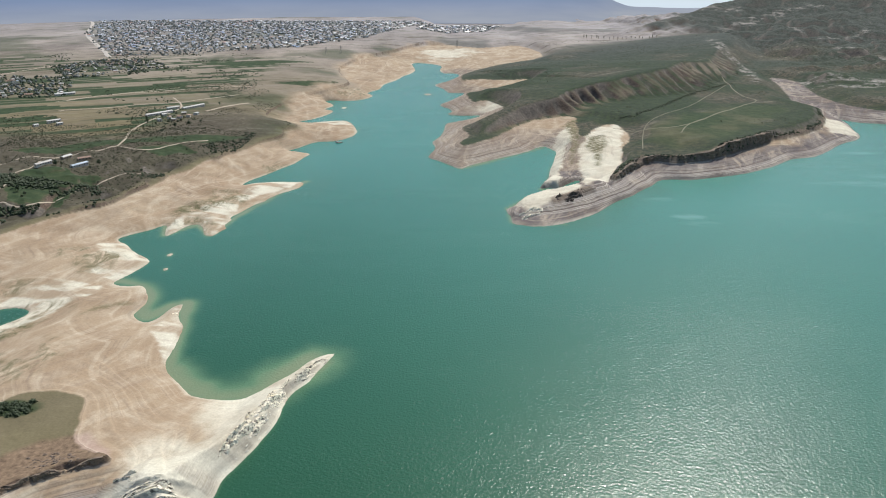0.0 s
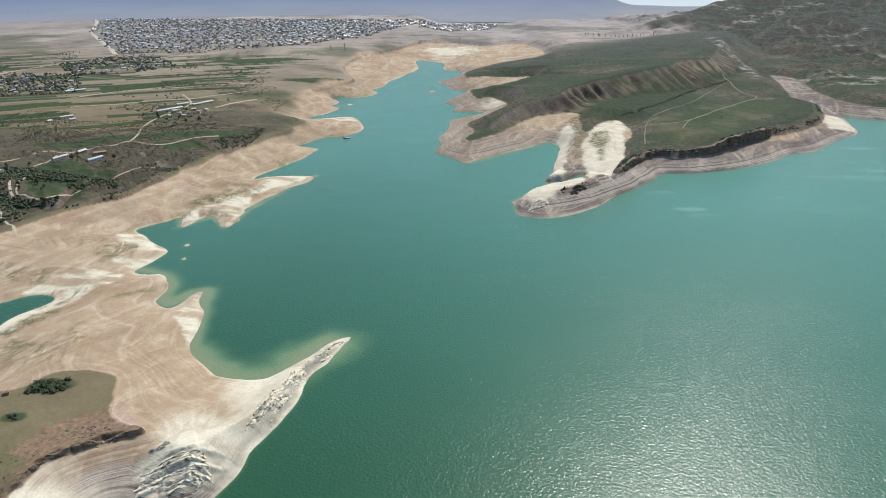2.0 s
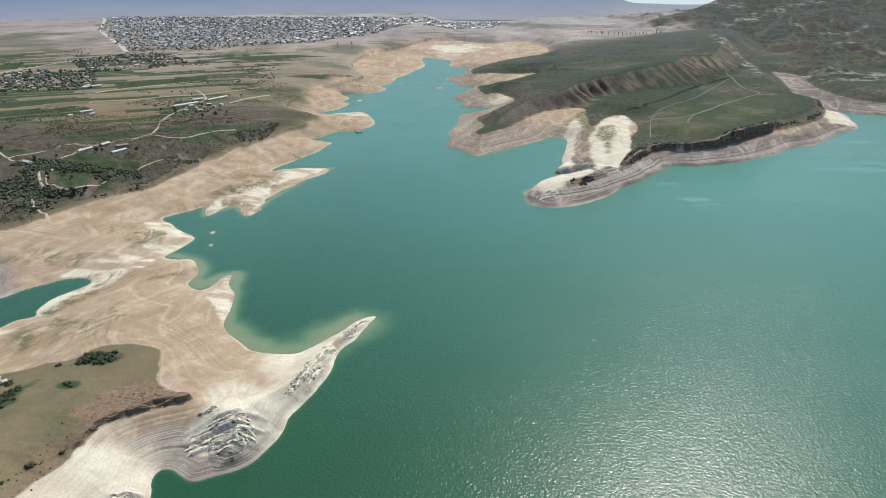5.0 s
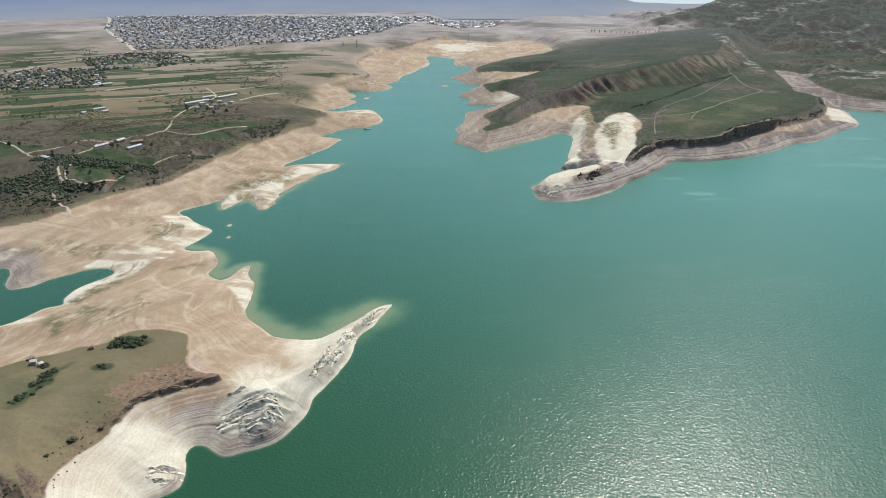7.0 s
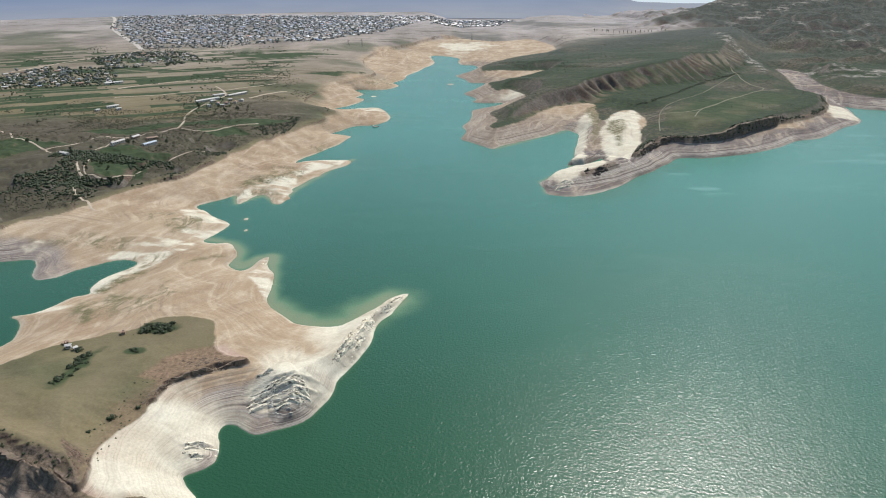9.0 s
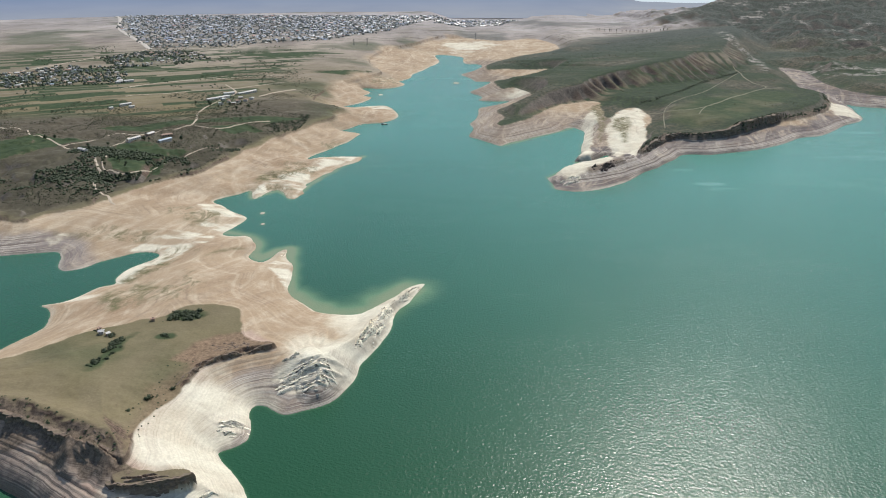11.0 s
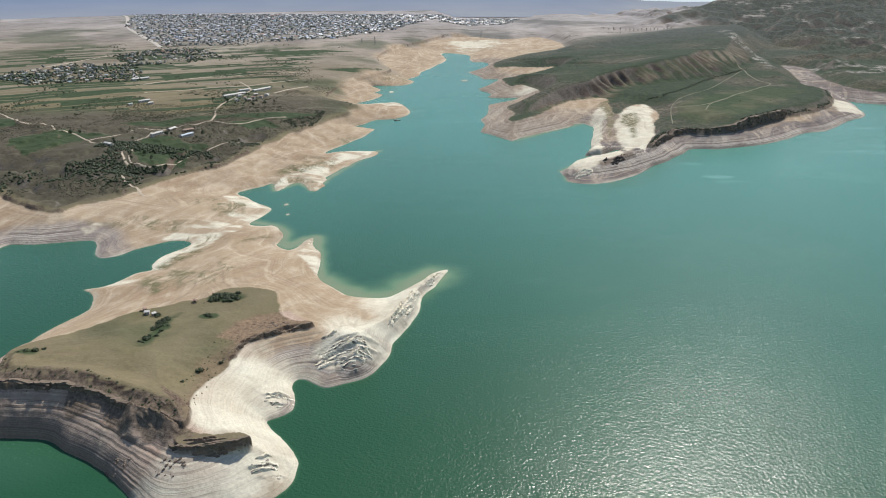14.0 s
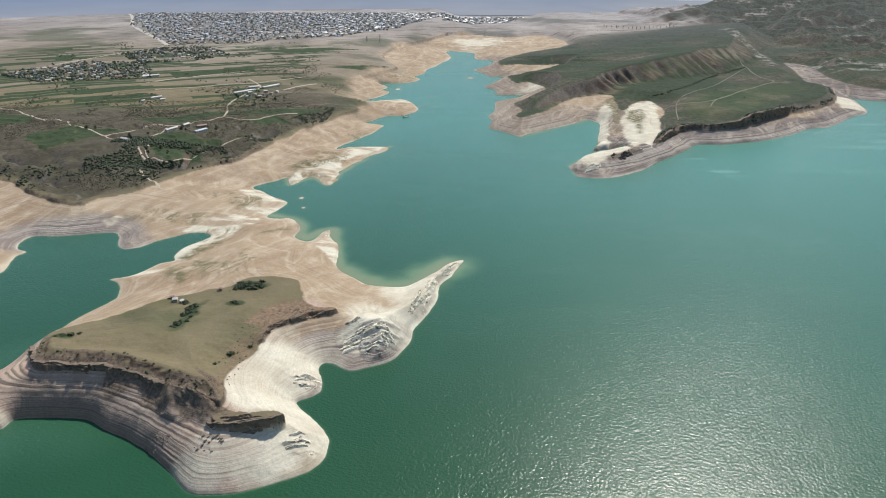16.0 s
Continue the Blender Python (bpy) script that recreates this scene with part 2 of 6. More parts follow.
def water_material():
    m = Mat("green_reservoir_water", 0.09)
    silt, plume, sky_tint, slick_sheen = m.channels("silt")
    big = m.noise(0.004, 3)
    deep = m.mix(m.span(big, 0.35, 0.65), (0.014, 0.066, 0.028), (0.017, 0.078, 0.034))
    # far water: sky reflection and haze put into a paler base colour
    deep = m.mix(sky_tint, deep, (0.054, 0.222, 0.168))
    shoal = m.mix(m.span(silt, 0.0, 0.6), deep, (0.115, 0.215, 0.115))
    shoal = m.mix(m.span(silt, 0.55, 1.0), shoal, (0.215, 0.255, 0.145))
    shoal = m.mix(m.math("MULTIPLY", plume, 0.8), shoal, (0.06, 0.16, 0.10))
    # slick streaks: their brighter reflection is painted as a lighter colour
    shoal = m.mix(m.math("MULTIPLY", slick_sheen, m.span(m.noise(0.05, 4, m.scaled(m.pos, (0.25, 1.0, 1.0))), 0.42, 0.62)), shoal, (0.15, 0.34, 0.29))
    ripple = m.noise(0.60, 2, m.scaled(m.pos, (1.0, 0.8, 1.0)), rough=0.6)
    swell = m.noise(0.09, 3)
    wind = m.n("ShaderNodeVectorRotate")
    wind.rotation_type = "Z_AXIS"
    wind.inputs["Angle"].default_value = 0.30
    m.link(m.pos, wind.inputs["Vector"])
    rows = m.noise(0.72, 2, m.scaled(wind.outputs["Vector"], (0.35, 1.0, 1.0)), rough=0.6)
    slick = m.noise(0.006, 3, m.scaled(m.pos, (0.35, 1.0, 1.0)))
    m.bump(m.math("ADD", m.math("ADD", m.math("MULTIPLY", rows, 0.55), m.math("MULTIPLY", ripple, 0.7)), m.math("MULTIPLY", swell, 0.4)), 0.85, 0.47)
    gusts = m.noise(0.75, 3, m.scaled(m.pos, (1.0, 0.7, 1.0)), rough=0.6)
    m.put(m.p.inputs["Roughness"], m.math("ADD", 0.205, m.math("ADD", m.math("MULTIPLY", m.span(gusts, 0.35, 0.65), 0.05), m.math("MULTIPLY", m.span(slick, 0.35, 0.7), 0.04))))
    m.p.inputs["IOR"].default_value = 1.34
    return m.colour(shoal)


def plain(name, c, rough=0.8, spread=0.25, scale=0.8, metal=0.0):
    """A weathered surface of one main colour with grain and stains."""
    m = Mat(name, rough)
    a = m.noise(scale, 5, rough=0.65)
    b = m.noise(scale * 0.13, 3)
    low = tuple(v * (1 - spread) for v in c)
    high = tuple(min(1.0, v * (1 + spread)) for v in c)
    col = m.mix(m.span(a, 0.3, 0.7), low, high)
    col = m.mix(m.math("MULTIPLY", m.span(b, 0.4, 0.7), 0.4), col, tuple(v * 0.7 for v in c))
    m.bump(a, 0.3, 0.05)
    m.p.inputs["Metallic"].default_value = metal
    return m.colour(col)


def creviced(name, c):
    """Weathered limestone, with crevice shade painted as dark, drawn-out streaks."""
    m = Mat(name, 0.93)
    grain = m.noise(1.1, 5, rough=0.7)
    turn = m.n("ShaderNodeVectorRotate")
    turn.rotation_type = "Z_AXIS"
    turn.inputs["Angle"].default_value = -0.55
    m.link(m.pos, turn.inputs["Vector"])
    crevice_shade = m.noise(0.5, 5, m.scaled(turn.outputs["Vector"], (0.35, 1.7, 1.5)), rough=0.7)
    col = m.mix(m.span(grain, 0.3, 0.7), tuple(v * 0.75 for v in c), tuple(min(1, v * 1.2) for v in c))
    col = m.mix(m.math("MULTIPLY", m.span(crevice_shade, 0.515, 0.565), 0.9), col, (0.075, 0.062, 0.050))
    m.bump(grain, 0.7, 0.3)
    return m.colour(col)


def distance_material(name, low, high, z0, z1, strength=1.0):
    """Far mountains or sky, with kilometres of haze put into a glowing colour."""
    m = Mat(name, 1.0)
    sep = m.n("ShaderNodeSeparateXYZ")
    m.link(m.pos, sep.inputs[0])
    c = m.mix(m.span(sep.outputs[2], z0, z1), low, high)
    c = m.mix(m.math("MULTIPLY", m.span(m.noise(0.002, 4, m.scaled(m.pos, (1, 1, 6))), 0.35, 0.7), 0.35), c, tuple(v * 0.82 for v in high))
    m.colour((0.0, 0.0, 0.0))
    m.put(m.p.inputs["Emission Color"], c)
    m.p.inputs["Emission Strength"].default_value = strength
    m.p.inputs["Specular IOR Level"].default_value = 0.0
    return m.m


GROUND = ground_material()
WATER = water_material()

# ---- plan: the shoreline of the drawn-down reservoir, and the old full-water line ----
FULL = 17.0
SHORE_INLET = [(-620, 330), (-530, 335), (-490, 358), (-471, 371), (-477, 395), (-480, 408), (-477, 418), (-490, 425), (-496, 441), (-494, 456), (-472, 457), (-448, 464), (-422, 470), (-411, 459), (-402, 438), (-390, 427), (-377, 434), (-368, 449), (-356, 461), (-344, 472), (-329, 472), (-322, 463), (-329, 448), (-337, 433), (-338, 416), (-333, 404), (-343, 397), (-349, 384), (-357, 370), (-371, 363), (-364, 358), (-355, 348), (-348, 327), (-356, 308), (-363, 285), (-365, 257), (-366, 235), (-368, 216), (-385, 203), (-398, 190), (-396, 172), (-372, 163), (-350, 165)]
SHORE_HEADLAND = [(-334, 163), (-332, 172), (-321, 175), (-291, 174), (-276, 166), (-255, 156), (-242, 148), (-224, 133), (-214, 123), (-207, 118), (-194, 117), (-178, 121), (-163, 129), (-151, 137), (-145, 147), (-145, 157), (-147, 164), (-154, 174), (-163, 184), (-170, 192), (-172, 196), (-167, 200), (-163, 204), (-161, 210), (-163, 222), (-167, 232), (-165, 239), (-159, 239), (-154, 235), (-146, 231), (-136, 235), (-122, 244), (-114, 259), (-110, 274)]
SHORE_SPIT = [(-110, 287), (-105, 300), (-99, 318), (-95, 337), (-94, 363), (-85, 380), (-80, 398), (-75, 415), (-86, 410), (-98, 391), (-106, 379), (-117, 364), (-125, 358), (-140, 358), (-154, 361), (-160, 366), (-171, 377), (-178, 384), (-187, 400), (-190, 425), (-194, 446), (-203, 460), (-208, 474), (-210, 485), (-216, 477), (-220, 459), (-227, 454), (-239, 463), (-240, 473), (-240, 489), (-247, 505), (-257, 517), (-267, 517), (-278, 518), (-283, 524), (-278, 539)]
SHORE_WEST = [(-273, 568), (-292, 586), (-304, 597), (-314, 609), (-329, 622), (-321, 637), (-309, 648), (-298, 662), (-287, 633), (-281, 643), (-276, 660), (-267, 667), (-258, 656), (-250, 639), (-240, 635), (-236, 648), (-233, 656), (-238, 668), (-236, 682), (-239, 691), (-233, 710), (-225, 736), (-218, 747), (-217, 757), (-207, 780), (-192, 801), (-191, 823), (-205, 827), (-233, 824), (-252, 818), (-264, 810), (-263, 830), (-249, 857), (-236, 890), (-226, 914), (-219, 952), (-216, 969), (-234, 978), (-252, 984), (-240, 1006), (-223, 1043)]
SHORE_ARM = [(-190, 1056), (-171, 1105), (-186, 1172), (-202, 1205), (-218, 1210), (-246, 1199), (-268, 1188), (-286, 1197), (-270, 1218), (-252, 1255), (-245, 1300), (-265, 1317), (-256, 1360), (-282, 1404), (-273, 1418), (-243, 1412), (-210, 1427), (-194, 1476), (-211, 1513), (-191, 1569), (-189, 1637), (-169, 1702), (-155, 1781), (-144, 1813), (-135, 1891), (-153, 2014), (-148, 2054), (-114, 2042), (-71, 1991), (-70, 1894), (-57, 1838), (-34, 1838), (-16, 1807), (-27, 1725), (-44, 1678), (-68, 1632), (-46, 1574), (-32, 1519), (-1, 1520), (-7, 1483), (-23, 1426), (-46, 1373), (-26, 1331)]
SHORE_KNOLL = [(-20, 1302), (-27, 1274), (2, 1264), (33, 1266), (13, 1228), (-17, 1202), (-28, 1187), (-29, 1141), (-32, 1098), (-43, 1050), (-37, 1013), (-44, 958), (-29, 937), (-13, 916), (3, 896), (18, 917), (45, 943), (70, 966), (101, 997), (115, 1019), (127, 1026), (135, 1012), (140, 992), (132, 943), (122, 898), (115, 857), (105, 824), (101, 810), (114, 812), (124, 810), (133, 825), (149, 845), (153, 840), (148, 809), (139, 792), (121, 783), (101, 780), (83, 768), (69, 747), (57, 731)]
SHORE_EAST = [(56, 721), (60, 702), (61, 684), (71, 678), (91, 675), (115, 685), (135, 700), (157, 725), (182, 759), (199, 777), (217, 800), (236, 824), (253, 849), (272, 855), (292, 853), (316, 862), (358, 879), (394, 900), (432, 930), (466, 964), (503, 978), (539, 1013), (583, 1061), (619, 1089), (642, 1122), (653, 1165), (667, 1212), (672, 1252), (694, 1227), (733, 1214), (840, 1170), (1000, 1150), (1250, 980), (1500, 500), (1500, -300), (1000, -900), (0, -1150), (-700, -850), (-900, -300), (-800, 150)]
LAKE = SHORE_INLET + SHORE_HEADLAND + SHORE_SPIT + SHORE_WEST + SHORE_ARM + SHORE_KNOLL + SHORE_EAST
PLATEAU = [(-328, 194), (-306, 192), (-284, 191.5), (-264, 185), (-240, 174.5), (-220, 166), (-205, 159), (-202, 168), (-208, 183), (-208, 201), (-205, 214), (-202, 230), (-203, 241), (-199, 255), (-183, 268), (-162, 279), (-173, 286), (-187, 295), (-196, 313), (-199, 323), (-207, 335), (-226, 339), (-243, 335), (-253, 318), (-266, 313), (-276, 305), (-294, 295), (-307, 280), (-323, 262), (-336, 244), (-340, 232), (-339, 218)]
FULL_WEST = [(-1500, 100), (-900, 420), (-700, 560), (-609, 586), (-545, 536), (-476, 500), (-459, 525), (-435, 545), (-418, 584), (-409, 612), (-396, 637), (-380, 660), (-362, 679), (-357, 713), (-351, 735), (-344, 764), (-344, 788), (-329, 819), (-326, 861), (-315, 870), (-311, 891), (-299, 913), (-293, 933), (-283, 982), (-266, 1013), (-276, 1053), (-262, 1087), (-335, 1164), (-334, 1273), (-320, 1304), (-311, 1382), (-280, 1456), (-255, 1536), (-316, 1753), (-296, 1998), (-220, 2196), (-130, 2457), (44, 2326), (173, 2400)]
FULL_EAST = [(224, 2086), (84, 1880), (10, 1732), (-8, 1661), (-6, 1596), (37, 1616), (101, 1600), (146, 1611), (71, 1468), (12, 1429), (10, 1366), (22, 1316), (44, 1329), (74, 1259), (62, 1204), (32, 1139), (2, 1084), (13, 1023), (0, 975), (10, 961), (30, 986), (56, 1024), (74, 1057), (105, 1118), (135, 1147), (176, 1182), (195, 1159), (183, 1103), (181, 1029), (197, 1041), (218, 1091), (236, 1114), (252, 1106), (252, 1051), (235, 976), (218, 920), (205, 866), (181, 793)]
FULL_CLIFF = [(189, 803), (208, 831), (230, 867), (244, 886), (261, 893), (284, 886), (308, 892), (336, 906), (376, 941), (423, 983), (458, 1020), (495, 1040), (566, 1104), (602, 1164), (626, 1224), (641, 1267), (632, 1337), (634, 1369), (681, 1536), (705, 1650), (737, 1640), (737, 1554), (709, 1439), (702, 1339), (718, 1281), (760, 1245), (900, 1220), (1050, 1220), (1400, 1060), (1700, 500), (1700, -400), (1100, -1100), (0, -1350), (-800, -1050), (-1100, -400), (-1150, 100)]
UPLAND_HOLE = FULL_WEST[1:] + FULL_EAST + FULL_CLIFF  # all outside this ring is upland
HEAD_CLIFF = [(-352, 226), (-338, 208), (-328, 194), (-306, 192), (-284, 191.5), (-264, 185), (-240, 174.5), (-222, 166), (-210, 161)]
HEAD_LEDGE = [(-203, 243), (-199, 255), (-183, 268), (-164, 278)]
BLOCK = [(-207, 160), (-188, 158), (-174, 161), (-169, 156), (-185, 149.5), (-201, 146.5)]


def spline(points, steps, closed=True):
    """A smooth line through the points."""
    p = np.array(points, float)
    a, b, c, d = (np.roll(p, k, 0) for k in (1, 0, -1, -2)) if closed else (p[[0, *range(len(p) - 2)]], p[:-1], p[1:], p[[*range(2, len(p)), -1]])
    u = (np.arange(steps) / steps)[None, :, None]
    a, b, c, d = (v[:, None] for v in (a, b, c, d))
    q = 0.5 * (2 * b + (c - a) * u + (2 * a - 5 * b + 4 * c - d) * u**2 + (3 * b - a - 3 * c + d) * u**3)
    q = q.reshape(-1, 2)
    return q if closed else np.vstack([q, p[-1:]])


def lattice(i, j, seed):
    h = (i.astype(np.int64) * 374761393 + j.astype(np.int64) * 668265263 + seed * 974634541) & 0x7FFFFFFF
    h = ((h ^ (h >> 13)) * 1274126177) & 0x7FFFFFFF
    return ((h ^ (h >> 16)) & 0xFFFF) / 65535.0


def value_noise(x, y, seed=0):
    i, j = np.floor(x), np.floor(y)
    u, v = x - i, y - j
    u, v = u * u * (3 - 2 * u), v * v * (3 - 2 * v)
    a, b = lattice(i, j, seed), lattice(i + 1, j, seed)
    c, d = lattice(i, j + 1, seed), lattice(i + 1, j + 1, seed)
    return (a + (b - a) * u) * (1 - v) + (c + (d - c) * u) * v


def fbm(x, y, size, octaves=4, seed=0, gain=0.5):
    """Fractal noise about 0, from -1 to 1, whose largest forms measure size metres."""
    total, amp, norm = np.zeros_like(x), 1.0, 0.0
    for k in range(octaves):
        total += amp * (2 * value_noise(x * 2**k / size, y * 2**k / size, seed + k) - 1)
        norm += amp
        amp *= gain
    return total / norm


def smooth(v, lo, hi):
    u = np.clip((v - lo) / (hi - lo), 0, 1)
    return u * u * (3 - 2 * u)


def to_segments(x, y, a, b):
    """Distance from points to the nearest of the segments a-b, and the place along that segment line."""
    best, at = np.full(x.shape, 1e18), np.zeros(x.shape)
    for k in range(len(a)):
        (ax, ay), (bx, by) = a[k], b[k]
        dx, dy = bx - ax, by - ay
        u = np.clip(((x - ax) * dx + (y - ay) * dy) / (dx * dx + dy * dy + 1e-9), 0, 1)
        d = (x - ax - u * dx) ** 2 + (y - ay - u * dy) ** 2
        near = d < best
        best[near], at[near] = d[near], (k + u)[near]
    return np.sqrt(best), at


def inside(x, y, ring):
    odd = np.zeros(x.shape, bool)
    for (ax, ay), (bx, by) in zip(ring, np.roll(ring, -1, 0)):
        if ay != by:
            odd ^= ((ay > y) != (by > y)) & (x < (bx - ax) * (y - ay) / (by - ay) + ax)
    return odd


def signed(x, y, ring, tile=48):
    """Signed distance to a closed ring, positive inside, worked out tile by tile for a 2D net of points."""
    a, b = ring, np.roll(ring, -1, 0)
    mid, half = (a + b) / 2, np.hypot(*(b - a).T) / 2
    out = np.empty(x.shape)
    for r in range(0, x.shape[0], tile):
        for c in range(0, x.shape[1], tile):
            px, py = x[r : r + tile, c : c + tile], y[r : r + tile, c : c + tile]
            cx, cy = px.mean(), py.mean()
            size = np.hypot(px - cx, py - cy).max()
            far = np.hypot(mid[:, 0] - cx, mid[:, 1] - cy)
            keep = far - half <= (far + half).min() + 2 * size
            d, _ = to_segments(px, py, a[keep], b[keep])
            if d.min() > 2 * size + 1:
                sign = 1.0 if inside(np.array([cx]), np.array([cy]), ring)[0] else -1.0
            else:
                sign = np.where(inside(px, py, ring), 1.0, -1.0)
            out[r : r + tile, c : c + tile] = sign * d
    return out


def ridge(x, y, line, left, right, round_off=6.0):
    """Height of a ridge whose crest line is x, y, z; it falls by the given slopes to the left and right of its line."""
    p = np.array(line, float)
    d, at = to_segments(x, y, p[:-1, :2], p[1:, :2])
    z = np.interp(at, np.arange(len(p)), p[:, 2])
    k = np.clip(at.astype(int), 0, len(p) - 2)
    side = (p[k + 1, 0] - p[k, 0]) * (y - p[k, 1]) - (p[k + 1, 1] - p[k, 1]) * (x - p[k, 0])
    long = np.hypot(p[k + 1, 0] - p[k, 0], p[k + 1, 1] - p[k, 1])
    ended = (at <= 0) | (at >= len(p) - 1)
    lean = np.where(ended, np.clip(0.5 + 0.5 * side / long / np.maximum(d, 0.01), 0, 1), side > 0)
    return z - (np.sqrt(d * d + round_off**2) - round_off) * (right + (left - right) * lean), at, d, side


def soft_max(a, b, k):
    h = np.clip(0.5 + 0.5 * (a - b) / k, 0, 1)
    return b + (a - b) * h + k * h * (1 - h)


SPIT_CREST = [(-156, 268, 14), (-142, 270, 18), (-129, 268, 19), (-120, 285, 15), (-114, 302, 12), (-106, 327, 9.5), (-101, 347, 8), (-96, 368, 6), (-88, 386, 4.2), (-81, 401, 2.4), (-76, 413, 0.6)]
EAST_SPIT_CREST = [(62, 703, 4), (84, 709, 9), (106, 726, 13), (132, 748, 15), (165, 785, 17.5)]
EAST_RIDGE = [(6, 1000, 23), (38, 1046, 28), (76, 1110, 36), (115, 1155, 40), (158, 1211, 45), (185, 1267, 48), (230, 1303, 54), (281, 1330, 60), (337, 1372, 66), (405, 1435, 68), (463, 1552, 68), (540, 1610, 62), (640, 1850, 68), (757, 2096, 72), (850, 2400, 62)]
WHITE_SPUR = [(106, 820, 1.5), (121, 863, 6), (136, 920, 10), (152, 987, 14), (170, 1062, 17), (190, 1131, 19)]
WHITE_FACE = [(159, 821, 4), (177, 868, 10), (193, 922, 15), (213, 990, 18.5), (234, 1062, 20)]
FAR_HILL = [(560, 2680, 46), (706, 2750, 78), (802, 2800, 101), (937, 2900, 124), (1079, 3000, 140), (1340, 3100, 185), (1818, 3300, 260), (2400, 3500, 380)]
EAST_HILLS = [(1050, 1750, 60), (1125, 2300, 85), (1300, 2620, 105), (1482, 2975, 130), (2100, 2600, 260)]
SHALLOWS = [(-128, 372, 34), (-192, 418, 22), (-230, 478, 26), (-90, 405, 14), (-330, 640, 18), (-262, 830, 22), (-205, 790, 16), (-70, 1640, 40), (-175, 1130, 26)]
ISLETS = [(-262, 585, 4.0), (-252, 552, 3.0), (-78, 1500, 12.0), (-231, 1335, 8.0)]
PALE_SPOTS = [(-178, 136, 36, 15), (-206, 128, 16, 12), (-136, 258, 21, 13), (-101, 335, 10, 60), (-186, 222, 36, 34), (-160, 172, 26, 36), (-185, 180, 22, 20), (-338, 167, 16, 8), (-112, 320, 26, 75), (-88, 388, 24, 44), (-128, 285, 26, 30), (-352, 372, 24, 8), (-475, 440, 14, 20), (60, 1290, 45, 30), (-60, 2230, 90, 130)]
PALE_EAST = [
    [(170, 965), (186, 1025), (212, 1083), (253, 1119), (247, 1038), (223, 928), (199, 856), (182, 808), (155, 773), (141, 765), (156, 849), (156, 877)],
    [(108, 806), (117, 884), (135, 977), (144, 1039), (162, 1090), (176, 1098), (165, 1023), (146, 959), (134, 866), (125, 806)],
    [(57, 731), (69, 747), (83, 768), (101, 780), (121, 783), (139, 792), (151, 775), (122, 746), (104, 722), (90, 704), (74, 690), (64, 690), (58, 700)],
    [(590, 1150), (582, 1100), (634, 1104), (652, 1165), (645, 1195), (618, 1190)],
]
PALE_WEST = [
    [(-291, 636), (-295, 675), (-278, 690), (-261, 726), (-248, 770), (-234, 796), (-206, 822), (-188, 831), (-203, 799), (-228, 762), (-241, 732), (-236, 689), (-240, 640), (-255, 648), (-264, 677), (-280, 669), (-283, 640)],
    [(-340, 598), (-317, 614), (-288, 587), (-268, 572), (-276, 535), (-295, 512), (-319, 486), (-356, 468), (-334, 510), (-315, 538), (-313, 565)],
]
PALE_SHORES = [
    [(-446, 484), (-431, 499), (-418, 496), (-432, 479)],
    [(-219, 484), (-206, 490), (-203, 458), (-190, 434), (-182, 402), (-190, 404), (-204, 421), (-218, 450)],
    [(-343, 414), (-334, 440), (-320, 471), (-300, 509), (-285, 522), (-288, 493), (-303, 457), (-315, 423), (-325, 400)],
    [(-268, 1185), (-218, 1207), (-190, 1170), (-225, 1160)],
    [(-262, 812), (-240, 826), (-195, 826), (-215, 810)],
]
PALE_AREAS = PALE_EAST + PALE_WEST + PALE_SHORES
OLIVE_AREAS = [
    [(-305, 685), (-297, 709), (-278, 720), (-262, 731), (-270, 705), (-284, 687), (-296, 678)],
    [(-330, 405), (-318, 440), (-296, 452), (-304, 425), (-318, 398)],
    [(-276, 453), (-246, 481), (-254, 488), (-276, 470)],
    [(-324, 380), (-308, 364), (-293, 346), (-300, 336), (-314, 352), (-326, 366)],
    [(-309, 393), (-282, 386), (-282, 368), (-307, 376)],
    [(176, 880), (180, 930), (184, 990), (190, 1030), (214, 1030), (210, 985), (197, 945), (192, 900), (183, 872)],
    [(160, 1110), (190, 1150), (212, 1122), (183, 1030), (162, 955), (150, 900), (156, 960), (168, 1030)],
]
BROKEN_AREAS = [
    [(-222, 258), (-216, 280), (-205, 294), (-186, 302), (-166, 290), (-162, 277), (-181, 271), (-198, 256), (-206, 246), (-209, 256)],
    [(106, 718), (104, 730), (110, 740), (126, 744), (150, 765), (156, 760), (130, 735)],
]
SILT_LINES = [
    ([(-92, 399), (-100, 390), (-117, 365), (-140, 359), (-160, 367), (-178, 385)], 19.0),
    ([(-183, 392), (-189, 425), (-196, 452), (-208, 486)], 8.0),
    ([(-216, 480), (-228, 462), (-240, 475), (-240, 492), (-258, 519), (-280, 526)], 9.0),
    ([(-298, 664), (-288, 634), (-266, 668), (-244, 634), (-235, 690), (-217, 757), (-190, 830)], 4.5),
    ([(100, 808), (120, 784), (83, 769), (57, 731), (61, 684), (115, 685)], 3.0),
    ([(-40, 960), (3, 896), (70, 966), (127, 1026)], 4.0),
]
SLICKS = [(229, 772, 22, 7), (250, 712, 24, 9), (262, 690, 30, 8), (558, 1003, 50, 9), (508, 846, 70, 9), (570, 880, 50, 9)]
BROWN_LINE = SHORE_INLET[-6:] + SHORE_HEADLAND[:8]
GREY_LINES = [([(640, 1330), (690, 1500), (725, 1640)], 60), ([(700, 1300), (760, 1235), (1000, 1180)], 60), (SHORE_KNOLL[:30], 70), (SHORE_ARM[-12:], 60), (SHORE_HEADLAND[23:], 24), (SHORE_EAST[:30], 44), (SHORE_KNOLL[10:18], 30), (SHORE_INLET[8:16], 30)]
